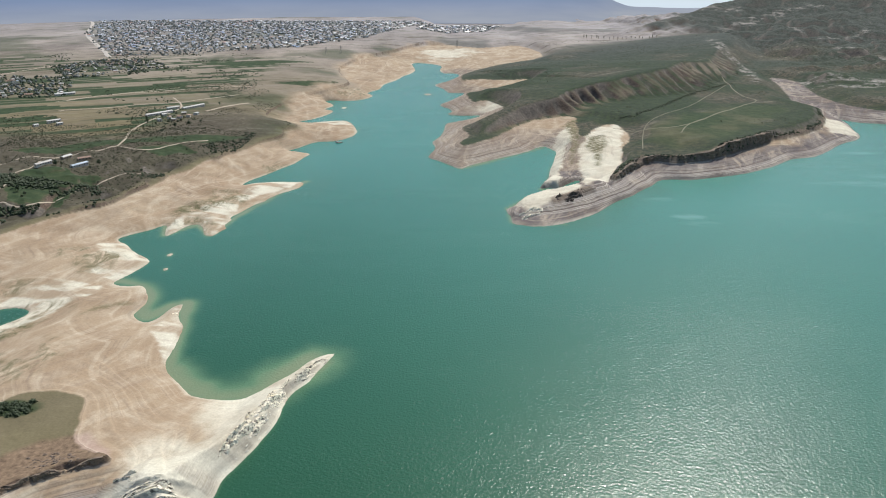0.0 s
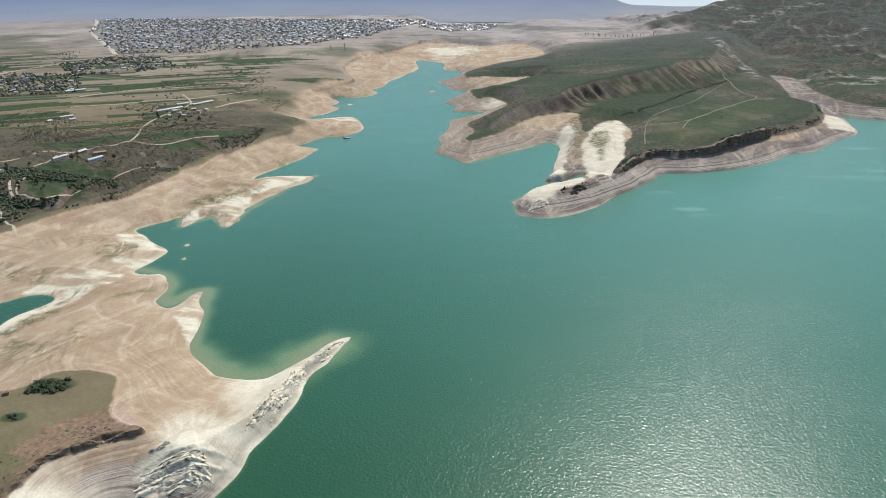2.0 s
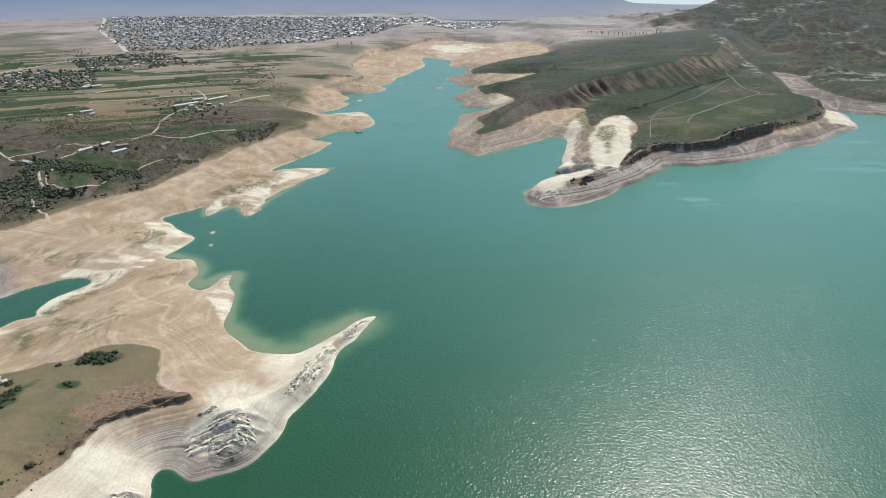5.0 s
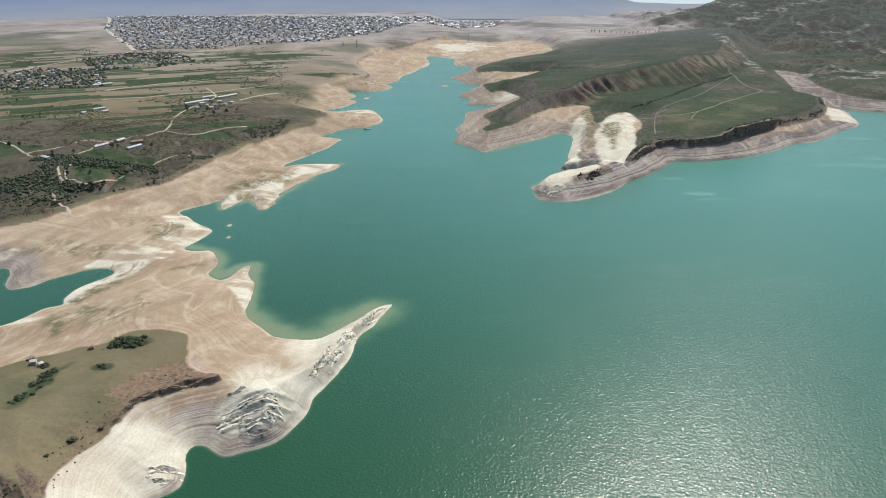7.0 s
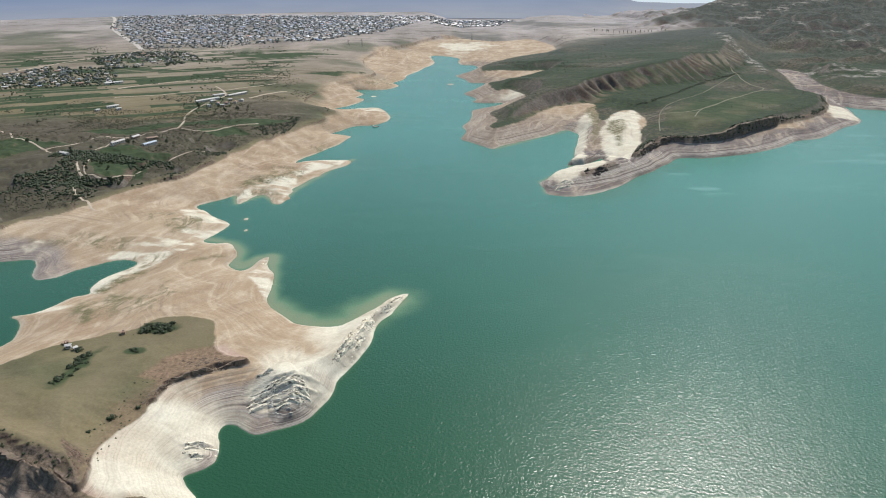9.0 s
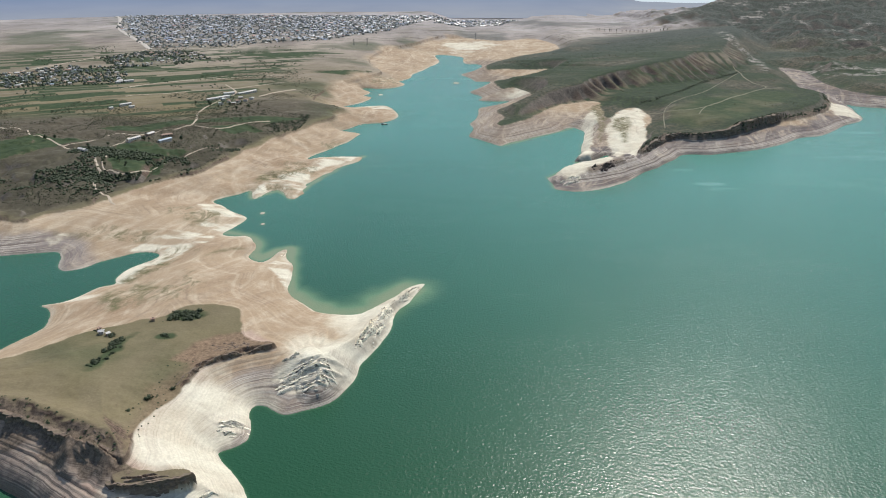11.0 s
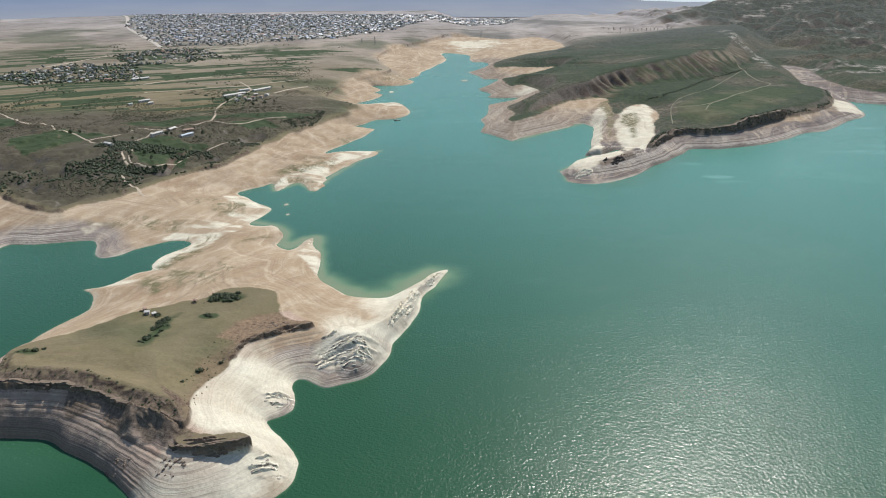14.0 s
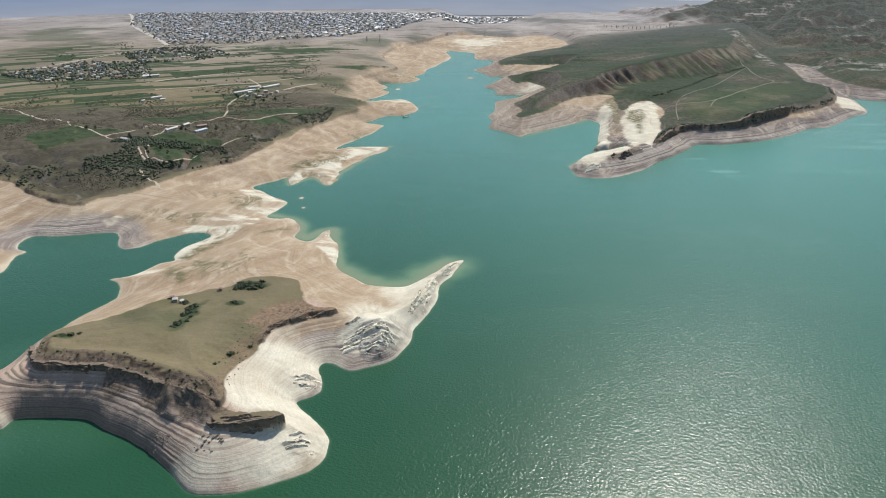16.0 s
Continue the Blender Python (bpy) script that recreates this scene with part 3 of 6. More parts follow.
CRAGS = [(-137, 257, 19, 12, 18), (-122, 260, 9, 14, 40), (-105, 318, 7, 22, 70), (-98, 350, 6, 20, 75), (-88, 382, 6, 18, 62), (-169, 214, 9, 9, 25), (-159, 150, 10, 8, 30), (-190, 272, 18, 9, 35), (118, 742, 40, 12, 32), (82, 708, 18, 18, 30), (104, 826, 12, 16, 60), (150, 856, 16, 8, 20)]


def spots(x, y, some, wobble):
    """Patches of ground about given centres, with ragged edges."""
    out = np.zeros(x.shape)
    for cx, cy, rx, ry in some:
        q = np.hypot((x - cx) / rx, (y - cy) / ry)
        near = q < 2
        out[near] = np.maximum(out[near], 1 - smooth(q[near] + 0.75 * wobble[near], 0.55, 1.15))
    return out


def areas(x, y, rings, edge, wobble):
    """Patches of ground inside closed rings, with slightly ragged edges."""
    out = np.zeros(x.shape)
    for ring in rings:
        p = np.array(ring, float)
        lo, hi = p.min(0) - 15, p.max(0) + 15
        near = (x > lo[0]) & (x < hi[0]) & (y > lo[1]) & (y < hi[1])
        px, py = x[near], y[near]
        d, _ = to_segments(px, py, p, np.roll(p, -1, 0))
        d = np.where(inside(px, py, p), d, -d) + wobble[near]
        out[near] = np.maximum(out[near], smooth(d, -edge, edge))
    return out


def terrain(x, y):
    """Heights and ground cover of a net of points."""
    wob = fbm(x, y, 26, 4, 5)
    wob_s = fbm(x, y, 7, 3, 9)
    lake = spline(LAKE, 4)
    shore = -signed(x, y, lake) + 1.2 * wob + 0.5 * wob_s
    full = np.maximum(-signed(x, y, spline(UPLAND_HOLE, 3)), signed(x, y, spline(PLATEAU, 4))) + 2.2 * wob + 0.8 * wob_s
    full = full + 9.0 * fbm(x, y, 40, 4, 36) * smooth(np.hypot((x - 170) / 110, (y - 980) / 200), 1.3, 0.9)
    full = np.minimum(full, shore - 3.0)
    # drawdown banks between the two lines, stepped by old water levels
    f = np.clip(shore, 0, None) / np.maximum(np.clip(shore, 0, None) - np.minimum(full, -0.01), 0.5)
    cliff_foot = np.array(HEAD_CLIFF, float)
    df, _ = to_segments(x, y, cliff_foot[:-1], cliff_foot[1:])
    top_level = FULL + 5.0 * smooth(df, 60, 12)
    plateau_edge = np.array(FULL_CLIFF[:15], float)
    de, _ = to_segments(x, y, plateau_edge[:-1], plateau_edge[1:])
    steepest = np.minimum(3.0 + 0.52 * (np.clip(shore, 0, None) - np.minimum(full, 0)), 13.5)
    top_level = top_level + np.minimum(steepest - top_level, 0) * smooth(de, 60, 25)
    bank = top_level * np.clip(f, 0, 1) ** (0.85 - 0.22 * np.maximum(smooth(df, 70, 20), smooth(de, 60, 25)))
    flats = smooth(-full + np.clip(shore, 0, None), 60, 220)
    bank += flats * (1.3 * fbm(x, y, 70, 4, 21) + 0.5 * fbm(x, y, 18, 3, 23)) * smooth(shore, 2, 30)
    bank += (3.4 * fbm(x, y, 85, 4, 25) - 3.0 * (1 - np.abs(fbm(x, y, 60, 3, 27))) ** 4) * smooth(y, 540, 660) * smooth(x, 0, -60) * smooth(shore, 6, 40) * smooth(-full, 0, 25)
    NECK = [(-214, 172, 20.0), (-199, 166, 18.0), (-182, 166, 17.5), (-168, 170, 14.0), (-161, 174, 9.0)]
    step = 1.35
    phase = bank / step + 0.25 * fbm(x, y, 60, 2, 31) + 0.8 * value_noise(bank * 0.55, bank * 0, 34)
    firm = (0.30 + 0.65 * value_noise(np.floor(phase) * 1.7, x * 0 + y / 90, 35)) * (1 - 0.6 * spots(x, y, PALE_SPOTS[:8], wob))
    tread = step * (smooth(phase % 1.0, 0.5, 1.0) - phase % 1.0)
    bank += firm * tread * smooth(shore, 0.5, 4) * (1 - smooth(-full + np.clip(shore, 0, None), 48, 120))
    bank = np.where(shore > 0, np.maximum(bank, 0.02 + 0.05 * np.clip(shore, 0, 3)), 0)
    crest, at, d, side = ridge(x, y, SPIT_CREST, 0.34, 0.62, 3.0)
    crest = np.minimum(crest, 1.05 * np.clip(shore, 0, None))
    crags = np.abs(fbm(x, y, 16, 4, 41)) * 3.2
    on_land = smooth(shore, 0, 5)
    bank = np.where(crest > bank, bank + (crest + 0.4 * (crags - 0.8) * smooth(side, 6, -6) - bank) * on_land, bank)
    for line, slope in ((WHITE_SPUR, 0.30), (WHITE_FACE, 0.20)):
        spur, _, d_spur, _ = ridge(x, y, line, slope, slope, 7.0)
        spur = np.minimum(spur + (1.6 * fbm(x, y, 22, 3, 33) + 0.5 * wob_s) * smooth(d_spur, 60, 20), 0.55 * np.clip(shore, 0, None))
        bank = np.where((spur > bank) & (d_spur < 70), bank + (spur - bank) * smooth(shore, 0, 5), bank)
    crest2, _, _, _ = ridge(x, y, EAST_SPIT_CREST, 0.16, 0.55, 3.0)
    bank = np.where(crest2 > bank, bank + (crest2 + (crags - 0.8) * 0.4 - bank) * on_land, bank)
    ledges = np.zeros(x.shape)
    for cx, cy, rx, ry, lie in CRAGS:
        q = np.hypot((x - cx) / rx, (y - cy) / ry)
        near = q < 1.5
        c, s = math.cos(math.radians(lie)), math.sin(math.radians(lie))
        across = -(x[near] - cx) * s + (y[near] - cy) * c
        along = (x[near] - cx) * c + (y[near] - cy) * s
        warp = 2.2 * fbm(along, across, 9, 3, 43)
        saw = 1 - ((across + warp) / 6.5) % 1.0
        jag = 2.6 * np.minimum((1 - saw) * 8, saw * 1.15) * (0.55 + 0.9 * np.clip(fbm(along * 0.6, across * 1.7, 6, 3, 47) + 0.4, 0, 1)) - 0.9
        ledges[near] = np.maximum(ledges[near], (1 - smooth(q[near] + 0.5 * wob[near], 0.6, 1.15)) * jag)
    bank = bank + ledges * on_land
    buttress = 27.0 - 0.95 * np.clip(-full, 0, None) + 1.3 * fbm(x, y, 9, 4, 49) + 0.6 * wob_s
    bank = np.where((df < 14) & (full > -12), bank + np.clip(buttress - bank, 0, None) * smooth(x, -246, -236) * smooth(x, -202, -212), bank)
    low_cliff, _, dk, _ = ridge(x, y, [(104, 722, 13.5), (118, 735, 14.5), (136, 745, 16.0), (156, 765, 17.5)], 0.12, 1.6, 1.0)
    low_cliff = low_cliff + 1.2 * wob + 0.8 * wob_s
    bank = np.where((low_cliff > bank) & (dk < 14), low_cliff, bank)
    block = smooth(signed(x, y, spline(BLOCK, 3)) + 0.7 * wob_s, -0.8, 0.9)
    neck, _, _, _ = ridge(x, y, NECK, 0.34, 0.40, 4.0)
    bank = soft_max(bank, np.minimum(np.minimum(neck, 22.0), 0.62 * np.clip(shore, 0, None)) + 0.3 * wob_s, 1.5) * on_land + bank * (1 - on_land)
    bank = bank + np.maximum(20.2 + 0.6 * wob_s - bank, 0) * block
    # uplands
    inland = np.clip(full, 0, None)
    on_plateau = smooth(np.hypot(x + 265, y - 250), 190, 120)
    head = 29.4 - 0.105 * (y - 183) - 0.024 * (x + 222) + 0.5 * wob
    head = soft_max(head, 17.6 + 0.02 * inland + 0.3 * wob, 2.0)
    west = FULL + 20 * (1 - np.exp(-inland / 75)) + 4.5 * fbm(x, y, 170, 4, 51) * smooth(inland, 0, 90) * smooth(y, 1500, 1000) + 0.004 * np.clip(y - 700, 0, 3200)
    gully = fbm(x, y, 55, 3, 53)
    west += 2.6 * smooth(inland, 0, 3) * smooth(wob, -0.1, 0.35) * smooth(y, 950, 800)
    west -= 3.0 * (1 - np.abs(fbm(x, y, 150, 4, 58))) ** 3 * smooth(inland, 10, 60) * smooth(y, 1150, 950)
    west -= 9.0 * (1 - np.abs(gully)) ** 3 * smooth(inland, 4, 25) * smooth(inland, 110, 45) * smooth(y, 1000, 800)
    crest3, at3, d3, side3 = ridge(x, y, EAST_RIDGE, 0.10, 0.46, 8.0)
    crest_line = np.array(EAST_RIDGE, float)
    along3 = np.interp(at3, np.arange(len(crest_line)), np.concatenate([[0], np.cumsum(np.hypot(*np.diff(crest_line[:, :2], axis=0).T))]))
    folds = np.abs(((along3 / 33.0 + 1.9 * fbm(x, y, 170, 4, 61)) % 1.0) * 2 - 1)
    rills = np.abs(((along3 / 12.5 + 0.8 * fbm(x, y, 60, 2, 60)) % 1.0) * 2 - 1)
    crest3 = crest3 - (11.0 * (0.65 + 1.1 * fbm(x, y, 90, 3, 62)) * (1 - folds) ** 1.2 + 2.6 * (1 - rills) ** 1.5) * smooth(side3, 0, -600) * smooth(d3, 2, 22) * smooth(d3, 120, 80) * smooth(at3, 0.4, 1.2) * smooth(at3, 12.5, 11)
    far_hill, _, _, _ = ridge(x, y, FAR_HILL, 0.30, 0.15, 20.0)
    hills, _, _, _ = ridge(x, y, EAST_HILLS, 0.09, 0.09, 20.0)
    east = 19.0 + 7.5 * smooth(x, 170, 255) + 3.0 * smooth(x, 255, 330) * smooth(x, 480, 400) - 5.5 * smooth(np.hypot(x - 285, y - 890), 95, 35) + 1.2 * fbm(x, y, 90, 3, 63) + 0.004 * np.clip(y - 900, 0, 2000)
    east = soft_max(east, crest3 + 2.0 * fbm(x, y, 70, 4, 65), 5.0)
    ravines = (1 - np.abs(fbm(x, y, 260, 5, 73, 0.55))) ** 2.5
    small_ravines = (1 - np.abs(fbm(x, y, 90, 4, 75, 0.55))) ** 3
    cut = 34.0 * ravines + 15.0 * small_ravines
    east = soft_max(east, hills + 9.0 * fbm(x, y, 160, 4, 67) - cut + 16.0, 8.0)
    east = soft_max(east, far_hill - 0.7 * cut + 10.0 + 5.0 * fbm(x, y, 120, 4, 69), 8.0)
    mound, _, _, _ = ridge(x, y, [(205, 1075, 25), (222, 1120, 30)], 0.3, 0.3, 8.0)
    east = soft_max(east, mound, 3.0)
    # the right shore's plateau ends in a cliff; elsewhere the banks ease into the uplands
    cliff = np.array(FULL_CLIFF[:15], float)
    dc, _ = to_segments(x, y, cliff[:-1], cliff[1:])
    width = 3.5 + 20.0 * smooth(x, 420, 500) + 26.5 * smooth(dc, 10, 70) * (1 - 0.7 * smooth(d3, 100, 55)) + 20.0 * smooth(dc, 10, 70) * smooth(x, 420, 380)
    east = FULL + (east - FULL) * smooth(inland, 0, width)
    is_east = smooth(x + 40 + 0.12 * np.clip(y - 2000, 0, None), -60, 60)
    up = west + (east - west) * is_east
    plain_far = 36 + 0.004 * np.clip(y - 2500, 0, 2000) + 1.5 * fbm(x, y, 200, 3, 71)
    up = up + (soft_max(plain_far, up, 3.0) - up) * smooth(y, 2200, 2800) * (1 - is_east) * smooth(inland, 10, 320)
    face = np.array(HEAD_CLIFF, float)
    dh, _ = to_segments(x, y, face[:-1], face[1:])
    ledge = np.array(HEAD_LEDGE, float)
    dl, _ = to_segments(x, y, ledge[:-1], ledge[1:])
    sheer = smooth(dh, 26, 10)
    in_w = inland + 1.1 * wob_s + 1.0 * fbm(x, y, 4, 2, 55)
    head_rise = sheer * (0.34 * smooth(in_w, 0.0, 1.3) + 0.66 * smooth(in_w, 1.0, 12.0)) + (1 - sheer) * smooth(in_w, 0, 42)
    up = up + (FULL + (head - FULL) * head_rise + 3.0 * smooth(in_w, 0, 2) * smooth(dl, 18, 3) + (top_level - FULL) * (1 - head_rise) - up) * on_plateau
    up += (0.45 * wob + 0.15 * wob_s) * smooth(inland, 0, 12)
    up += 1.4 * crags * 0.5 * smooth(inland, 1, 5) * smooth(inland, 12, 6) * (1 - smooth(dc, 8, 20))
    h = np.where(full > 0, up, np.minimum(bank, FULL + 12.0))
    h = np.where((full > -6) & (full <= 0), bank, h)
    # lake bed
    shoal = np.zeros(x.shape)
    for sx, sy, sr in SHALLOWS:
        shoal = np.maximum(shoal, 1 - smooth(np.hypot(x - sx, y - sy) + 4 * wob, 0.3 * sr, 1.25 * sr))
    depth = np.clip(-shore, 0, None) * (1.3 - 1.26 * shoal) + 0.05
    h = np.where(shore <= 0, -np.minimum(depth, 14), h)
    for ix, iy, ir in ISLETS:
        q = np.hypot(x - ix, (y - iy) * 0.7)
        h = np.maximum(h, 1.1 - 1.8 * (q + 0.6 * wob) / ir)
    # ground cover
    loose = smooth(y, 900, 1250) * (1 - is_east)
    upland = smooth(full + 0.8 * wob_s + 50 * loose * fbm(x * 0.7 - y * 0.4, x * 0.8 + y * 0.9, 120, 4, 59), -0.6 - 22 * loose, 1.2 + 22 * loose)
    upland = np.where(block > 0.3, np.maximum(upland, block), upland)
    pale = np.maximum(spots(x, y, PALE_SPOTS, wob), areas(x, y, PALE_AREAS, 2.5, 9.0 * wob + 3.0 * wob_s))
    foot = np.array(SHORE_EAST[:14], float)
    near = (x > 30) & (x < 240) & (y > 640) & (y < 830)
    pale[near] *= smooth(to_segments(x[near], y[near], foot[:-1], foot[1:])[0] + 4 * wob[near], 11, 19)
    grey = np.zeros(x.shape)
    for line, wide in GREY_LINES:
        p = np.array(line, float)
        lo, hi = p.min(0) - 2 * wide, p.max(0) + 2 * wide
        near = (x > lo[0]) & (x < hi[0]) & (y > lo[1]) & (y < hi[1])
        dg, _ = to_segments(x[near], y[near], p[:-1], p[1:])
        grey[near] = np.maximum(grey[near], 1 - smooth(dg + 0.3 * wide * wob[near], 0.6 * wide, 1.2 * wide))
    streak = smooth(fbm(x * 0.5, y * 1.4, 14, 4, 57), -0.25, 0.15)
    patch = np.where((x < -150) & (y > 395), 0.12, 0.75)
    pale = pale * (patch + (1 - patch) * streak)
    grey = grey * (1 - pale) * np.where((x < 190) & (y > 870), 0.55, 1.0)
    gullies = smooth(folds, 0.55, 0.15) * smooth(side3, 0, -600) * smooth(d3, 90, 50) * smooth(at3, 1.0, 2.0) * smooth(at3, 12.5, 11)
    spurs = smooth(side3, 0, -600) * smooth(d3, 4, 14) * smooth(d3, 75, 45) * smooth(at3, 0.5, 1.5) * smooth(at3, 12.5, 11) * (1 - gullies)
    return h, shore, upland, pale, grey, is_east, on_plateau, inland, gullies, spurs


# ---- the ground sheet and the water ----
CENTRE = (-60.0, -200.0)
turns = np.concatenate([np.arange(-180, -44, 4.0), np.arange(-44, 0, 0.08), np.arange(0, 42, 0.115), np.arange(42, 180.1, 4.0)])
reach = np.exp(np.concatenate([np.arange(np.log(110), np.log(280), 0.012), np.arange(np.log(280), np.log(700), 0.0017), np.arange(np.log(700), np.log(1700), 0.0031), np.arange(np.log(1700), np.log(5640), 0.0044)]))
turn_net, reach_net = np.meshgrid(np.radians(turns), reach)
GX, GY = CENTRE[0] + reach_net * np.sin(turn_net), CENTRE[1] + reach_net * np.cos(turn_net)
GH, G_SHORE, G_UP, G_PALE, G_GREY, G_EAST, G_HEAD, G_IN, G_GULLY, G_SPUR = terrain(GX, GY)


def height(x, y):
    """The ground's height at a place, from the sheet."""
    r, a = math.hypot(x - CENTRE[0], y - CENTRE[1]), math.degrees(math.atan2(x - CENTRE[0], y - CENTRE[1]))
    i = min(max(np.interp(r, reach, np.arange(len(reach))), 0), len(reach) - 2)
    j = min(max(np.interp(a, turns, np.arange(len(turns))), 0), len(turns) - 2)
    i0, j0 = int(i), int(j)
    u, v = i - i0, j - j0
    return float((GH[i0, j0] * (1 - v) + GH[i0, j0 + 1] * v) * (1 - u) + (GH[i0 + 1, j0] * (1 - v) + GH[i0 + 1, j0 + 1] * v) * u)


def heights(x, y):
    """The ground's heights at many places."""
    r, a = np.hypot(x - CENTRE[0], y - CENTRE[1]), np.degrees(np.arctan2(x - CENTRE[0], y - CENTRE[1]))
    i = np.clip(np.interp(r, reach, np.arange(len(reach))), 0, len(reach) - 2.001)
    j = np.clip(np.interp(a, turns, np.arange(len(turns))), 0, len(turns) - 2.001)
    i0, j0 = i.astype(int), j.astype(int)
    u, v = i - i0, j - j0
    return (GH[i0, j0] * (1 - v) + GH[i0, j0 + 1] * v) * (1 - u) + (GH[i0 + 1, j0] * (1 - v) + GH[i0 + 1, j0 + 1] * v) * u


def net_mesh(name, x, y, z, keep, layers):
    """A mesh from a net of points, with the quads where keep is true, and colour layers."""
    rows, cols = x.shape
    idx = np.arange(rows * cols).reshape(rows, cols)
    quads = np.stack([idx[:-1, :-1], idx[:-1, 1:], idx[1:, 1:], idx[1:, :-1]], -1)[keep]
    used = np.zeros(rows * cols, bool)
    used[quads.ravel()] = True
    remap = np.cumsum(used) - 1
    quads = remap[quads][:, ::-1]
    me = bpy.data.meshes.new(name)
    me.vertices.add(int(used.sum()))
    me.vertices.foreach_set("co", np.stack([x.ravel()[used], y.ravel()[used], z.ravel()[used]], -1).astype(np.float32).ravel())
    me.loops.add(quads.size)
    me.loops.foreach_set("vertex_index", quads.ravel().astype(np.int32))
    me.polygons.add(len(quads))
    me.polygons.foreach_set("loop_start", np.arange(0, quads.size, 4, dtype=np.int32))
    me.polygons.foreach_set("use_smooth", np.ones(len(quads), bool))
    me.update(calc_edges=True)
    for key, four in layers.items():
        layer = me.color_attributes.new(key, "FLOAT_COLOR", "POINT")
        layer.data.foreach_set("color", np.stack([c.ravel()[used] for c in four], -1).astype(np.float32).ravel())
    return me


def quad_any(mask):
    return mask[:-1, :-1] | mask[:-1, 1:] | mask[1:, 1:] | mask[1:, :-1]


zero = np.zeros_like(GX)
SLOPE_FIELDS = [
    [(-475, 688), (-456, 750), (-402, 750), (-413, 697), (-438, 652), (-455, 652)],
    [(-634, 696), (-634, 749), (-582, 755), (-574, 739), (-592, 687), (-606, 668)],
    [(-444, 657), (-405, 660), (-420, 734), (-455, 764), (-493, 747), (-478, 685)],
    [(-564, 831), (-502, 879), (-429, 916), (-355, 963), (-304, 979), (-345, 925), (-437, 887), (-515, 814)],
    [(-672, 742), (-623, 788), (-536, 760), (-584, 722), (-645, 699)],
    [(-820, 880), (-749, 864), (-709, 820), (-743, 795), (-820, 800)],
]
PLAIN_FIELDS = SLOPE_FIELDS + [
    [(-398, 1419), (-331, 1481), (-268, 1508), (-324, 1434)],
    [(-645, 1684), (-497, 1761), (-379, 1790), (-530, 1641)],
    [(-619, 1370), (-556, 1391), (-528, 1297), (-590, 1304)],
    [(-700, 1281), (-556, 1391), (-539, 1335), (-665, 1223)],
    [(-787, 1060), (-669, 1128), (-656, 1097), (-760, 1020)],
    [(-739, 982), (-646, 1053), (-642, 1022), (-728, 961)],
    [(-420, 870), (-380, 905), (-345, 885), (-385, 850)],
    [(289, 1059), (409, 1170), (515, 1254), (561, 1202), (390, 982), (294, 921), (268, 969)],
]
TOWNS = [
    [(-1649, 3180), (-172, 3180), (-350, 2390), (-494, 2073), (-673, 1945), (-770, 1832), (-929, 1830), (-1298, 2401), (-1412, 2620)],
    [(-962, 1621), (-896, 1744), (-788, 1747), (-690, 1600), (-703, 1513), (-829, 1429)],
    [(-1038, 1379), (-972, 1449), (-829, 1429), (-725, 1230), (-820, 1180), (-904, 1159), (-1020, 1230)],
    [(-172, 3180), (160, 3180), (60, 2850), (-200, 2700)],
]
green = smooth(fbm(GX, GY, 180, 4, 81), 0.1, 0.5) * 0.6
green *= 1 - 0.65 * (1 - G_EAST) * smooth(GY, 1050, 950)
green += 0.95 * G_EAST * smooth(fbm(GX, GY, 130, 4, 83), -0.55, 0.1) * smooth(GY - 0.9 * GX, 2000, 1700)
green = green * (1 - 0.9 * G_SPUR * smooth(fbm(GX, GY, 60, 3, 84), -0.7, 0.1)) + 0.5 * G_GULLY
# strip fields on the west plain, along one direction
su, sv = GX * 0.87 + GY * 0.5, -GX * 0.5 + GY * 0.87
sv = sv + 14 * fbm(GX, GY, 400, 2, 85)
band = np.floor(sv / 26)
cell = lattice(np.floor(su / 130 + 7.3 * lattice(band, band * 0, 3)), band, 87)
edge = smooth(np.abs(sv / 26 - band - 0.5), 0.47, 0.36)
on_plain = smooth(GX, -400, -480) * smooth(GY, 860, 960) * smooth(GY, 1950, 1700) * smooth(GX, -1350, -1150)
green = green * (1 - 0.7 * on_plain) + on_plain * edge * np.where(cell > 0.42, 1.0, 0.12 * cell)
for ring in PLAIN_FIELDS:
    ring = np.array(ring, float)
    lo, hi = ring.min(0) - 5, ring.max(0) + 5
    box = (GX > lo[0]) & (GX < hi[0]) & (GY > lo[1]) & (GY < hi[1])
    lawn = inside(GX[box] + 3 * fbm(GX[box], GY[box], 20, 2, 89), GY[box], ring)
    green[box] = np.where(lawn, np.maximum(green[box], 0.62 if ring[0, 0] > 0 else 1.0), green[box])
for ring in TOWNS:
    ring = np.array(ring, float)
    lo, hi = ring.min(0), ring.max(0)
    box = (GX > lo[0]) & (GX < hi[0]) & (GY > lo[1]) & (GY < hi[1])
    green[box] = np.where(inside(GX[box], GY[box], ring), np.maximum(green[box], 0.2), green[box])
green = np.where(G_HEAD > 0.5, (0.12 + 0.5 * smooth(fbm(GX, GY, 60, 4, 93), -0.2, 0.5)) * smooth(GX * 0.5 + GY, 75, 130), green)
green = np.maximum(green, 0.95 * spots(GX, GY, [(-236, 319, 15, 9), (-262, 262, 7, 26), (-328, 226, 9, 6), (-238, 287, 8, 5)], fbm(GX, GY, 14, 3, 92)))
green = np.clip(green + 0.85 * G_EAST * smooth(GH, 48, 70) * smooth(GY, 1550, 1900) * smooth(fbm(GX, GY, 150, 4, 98), -0.8, -0.2), 0, 1)
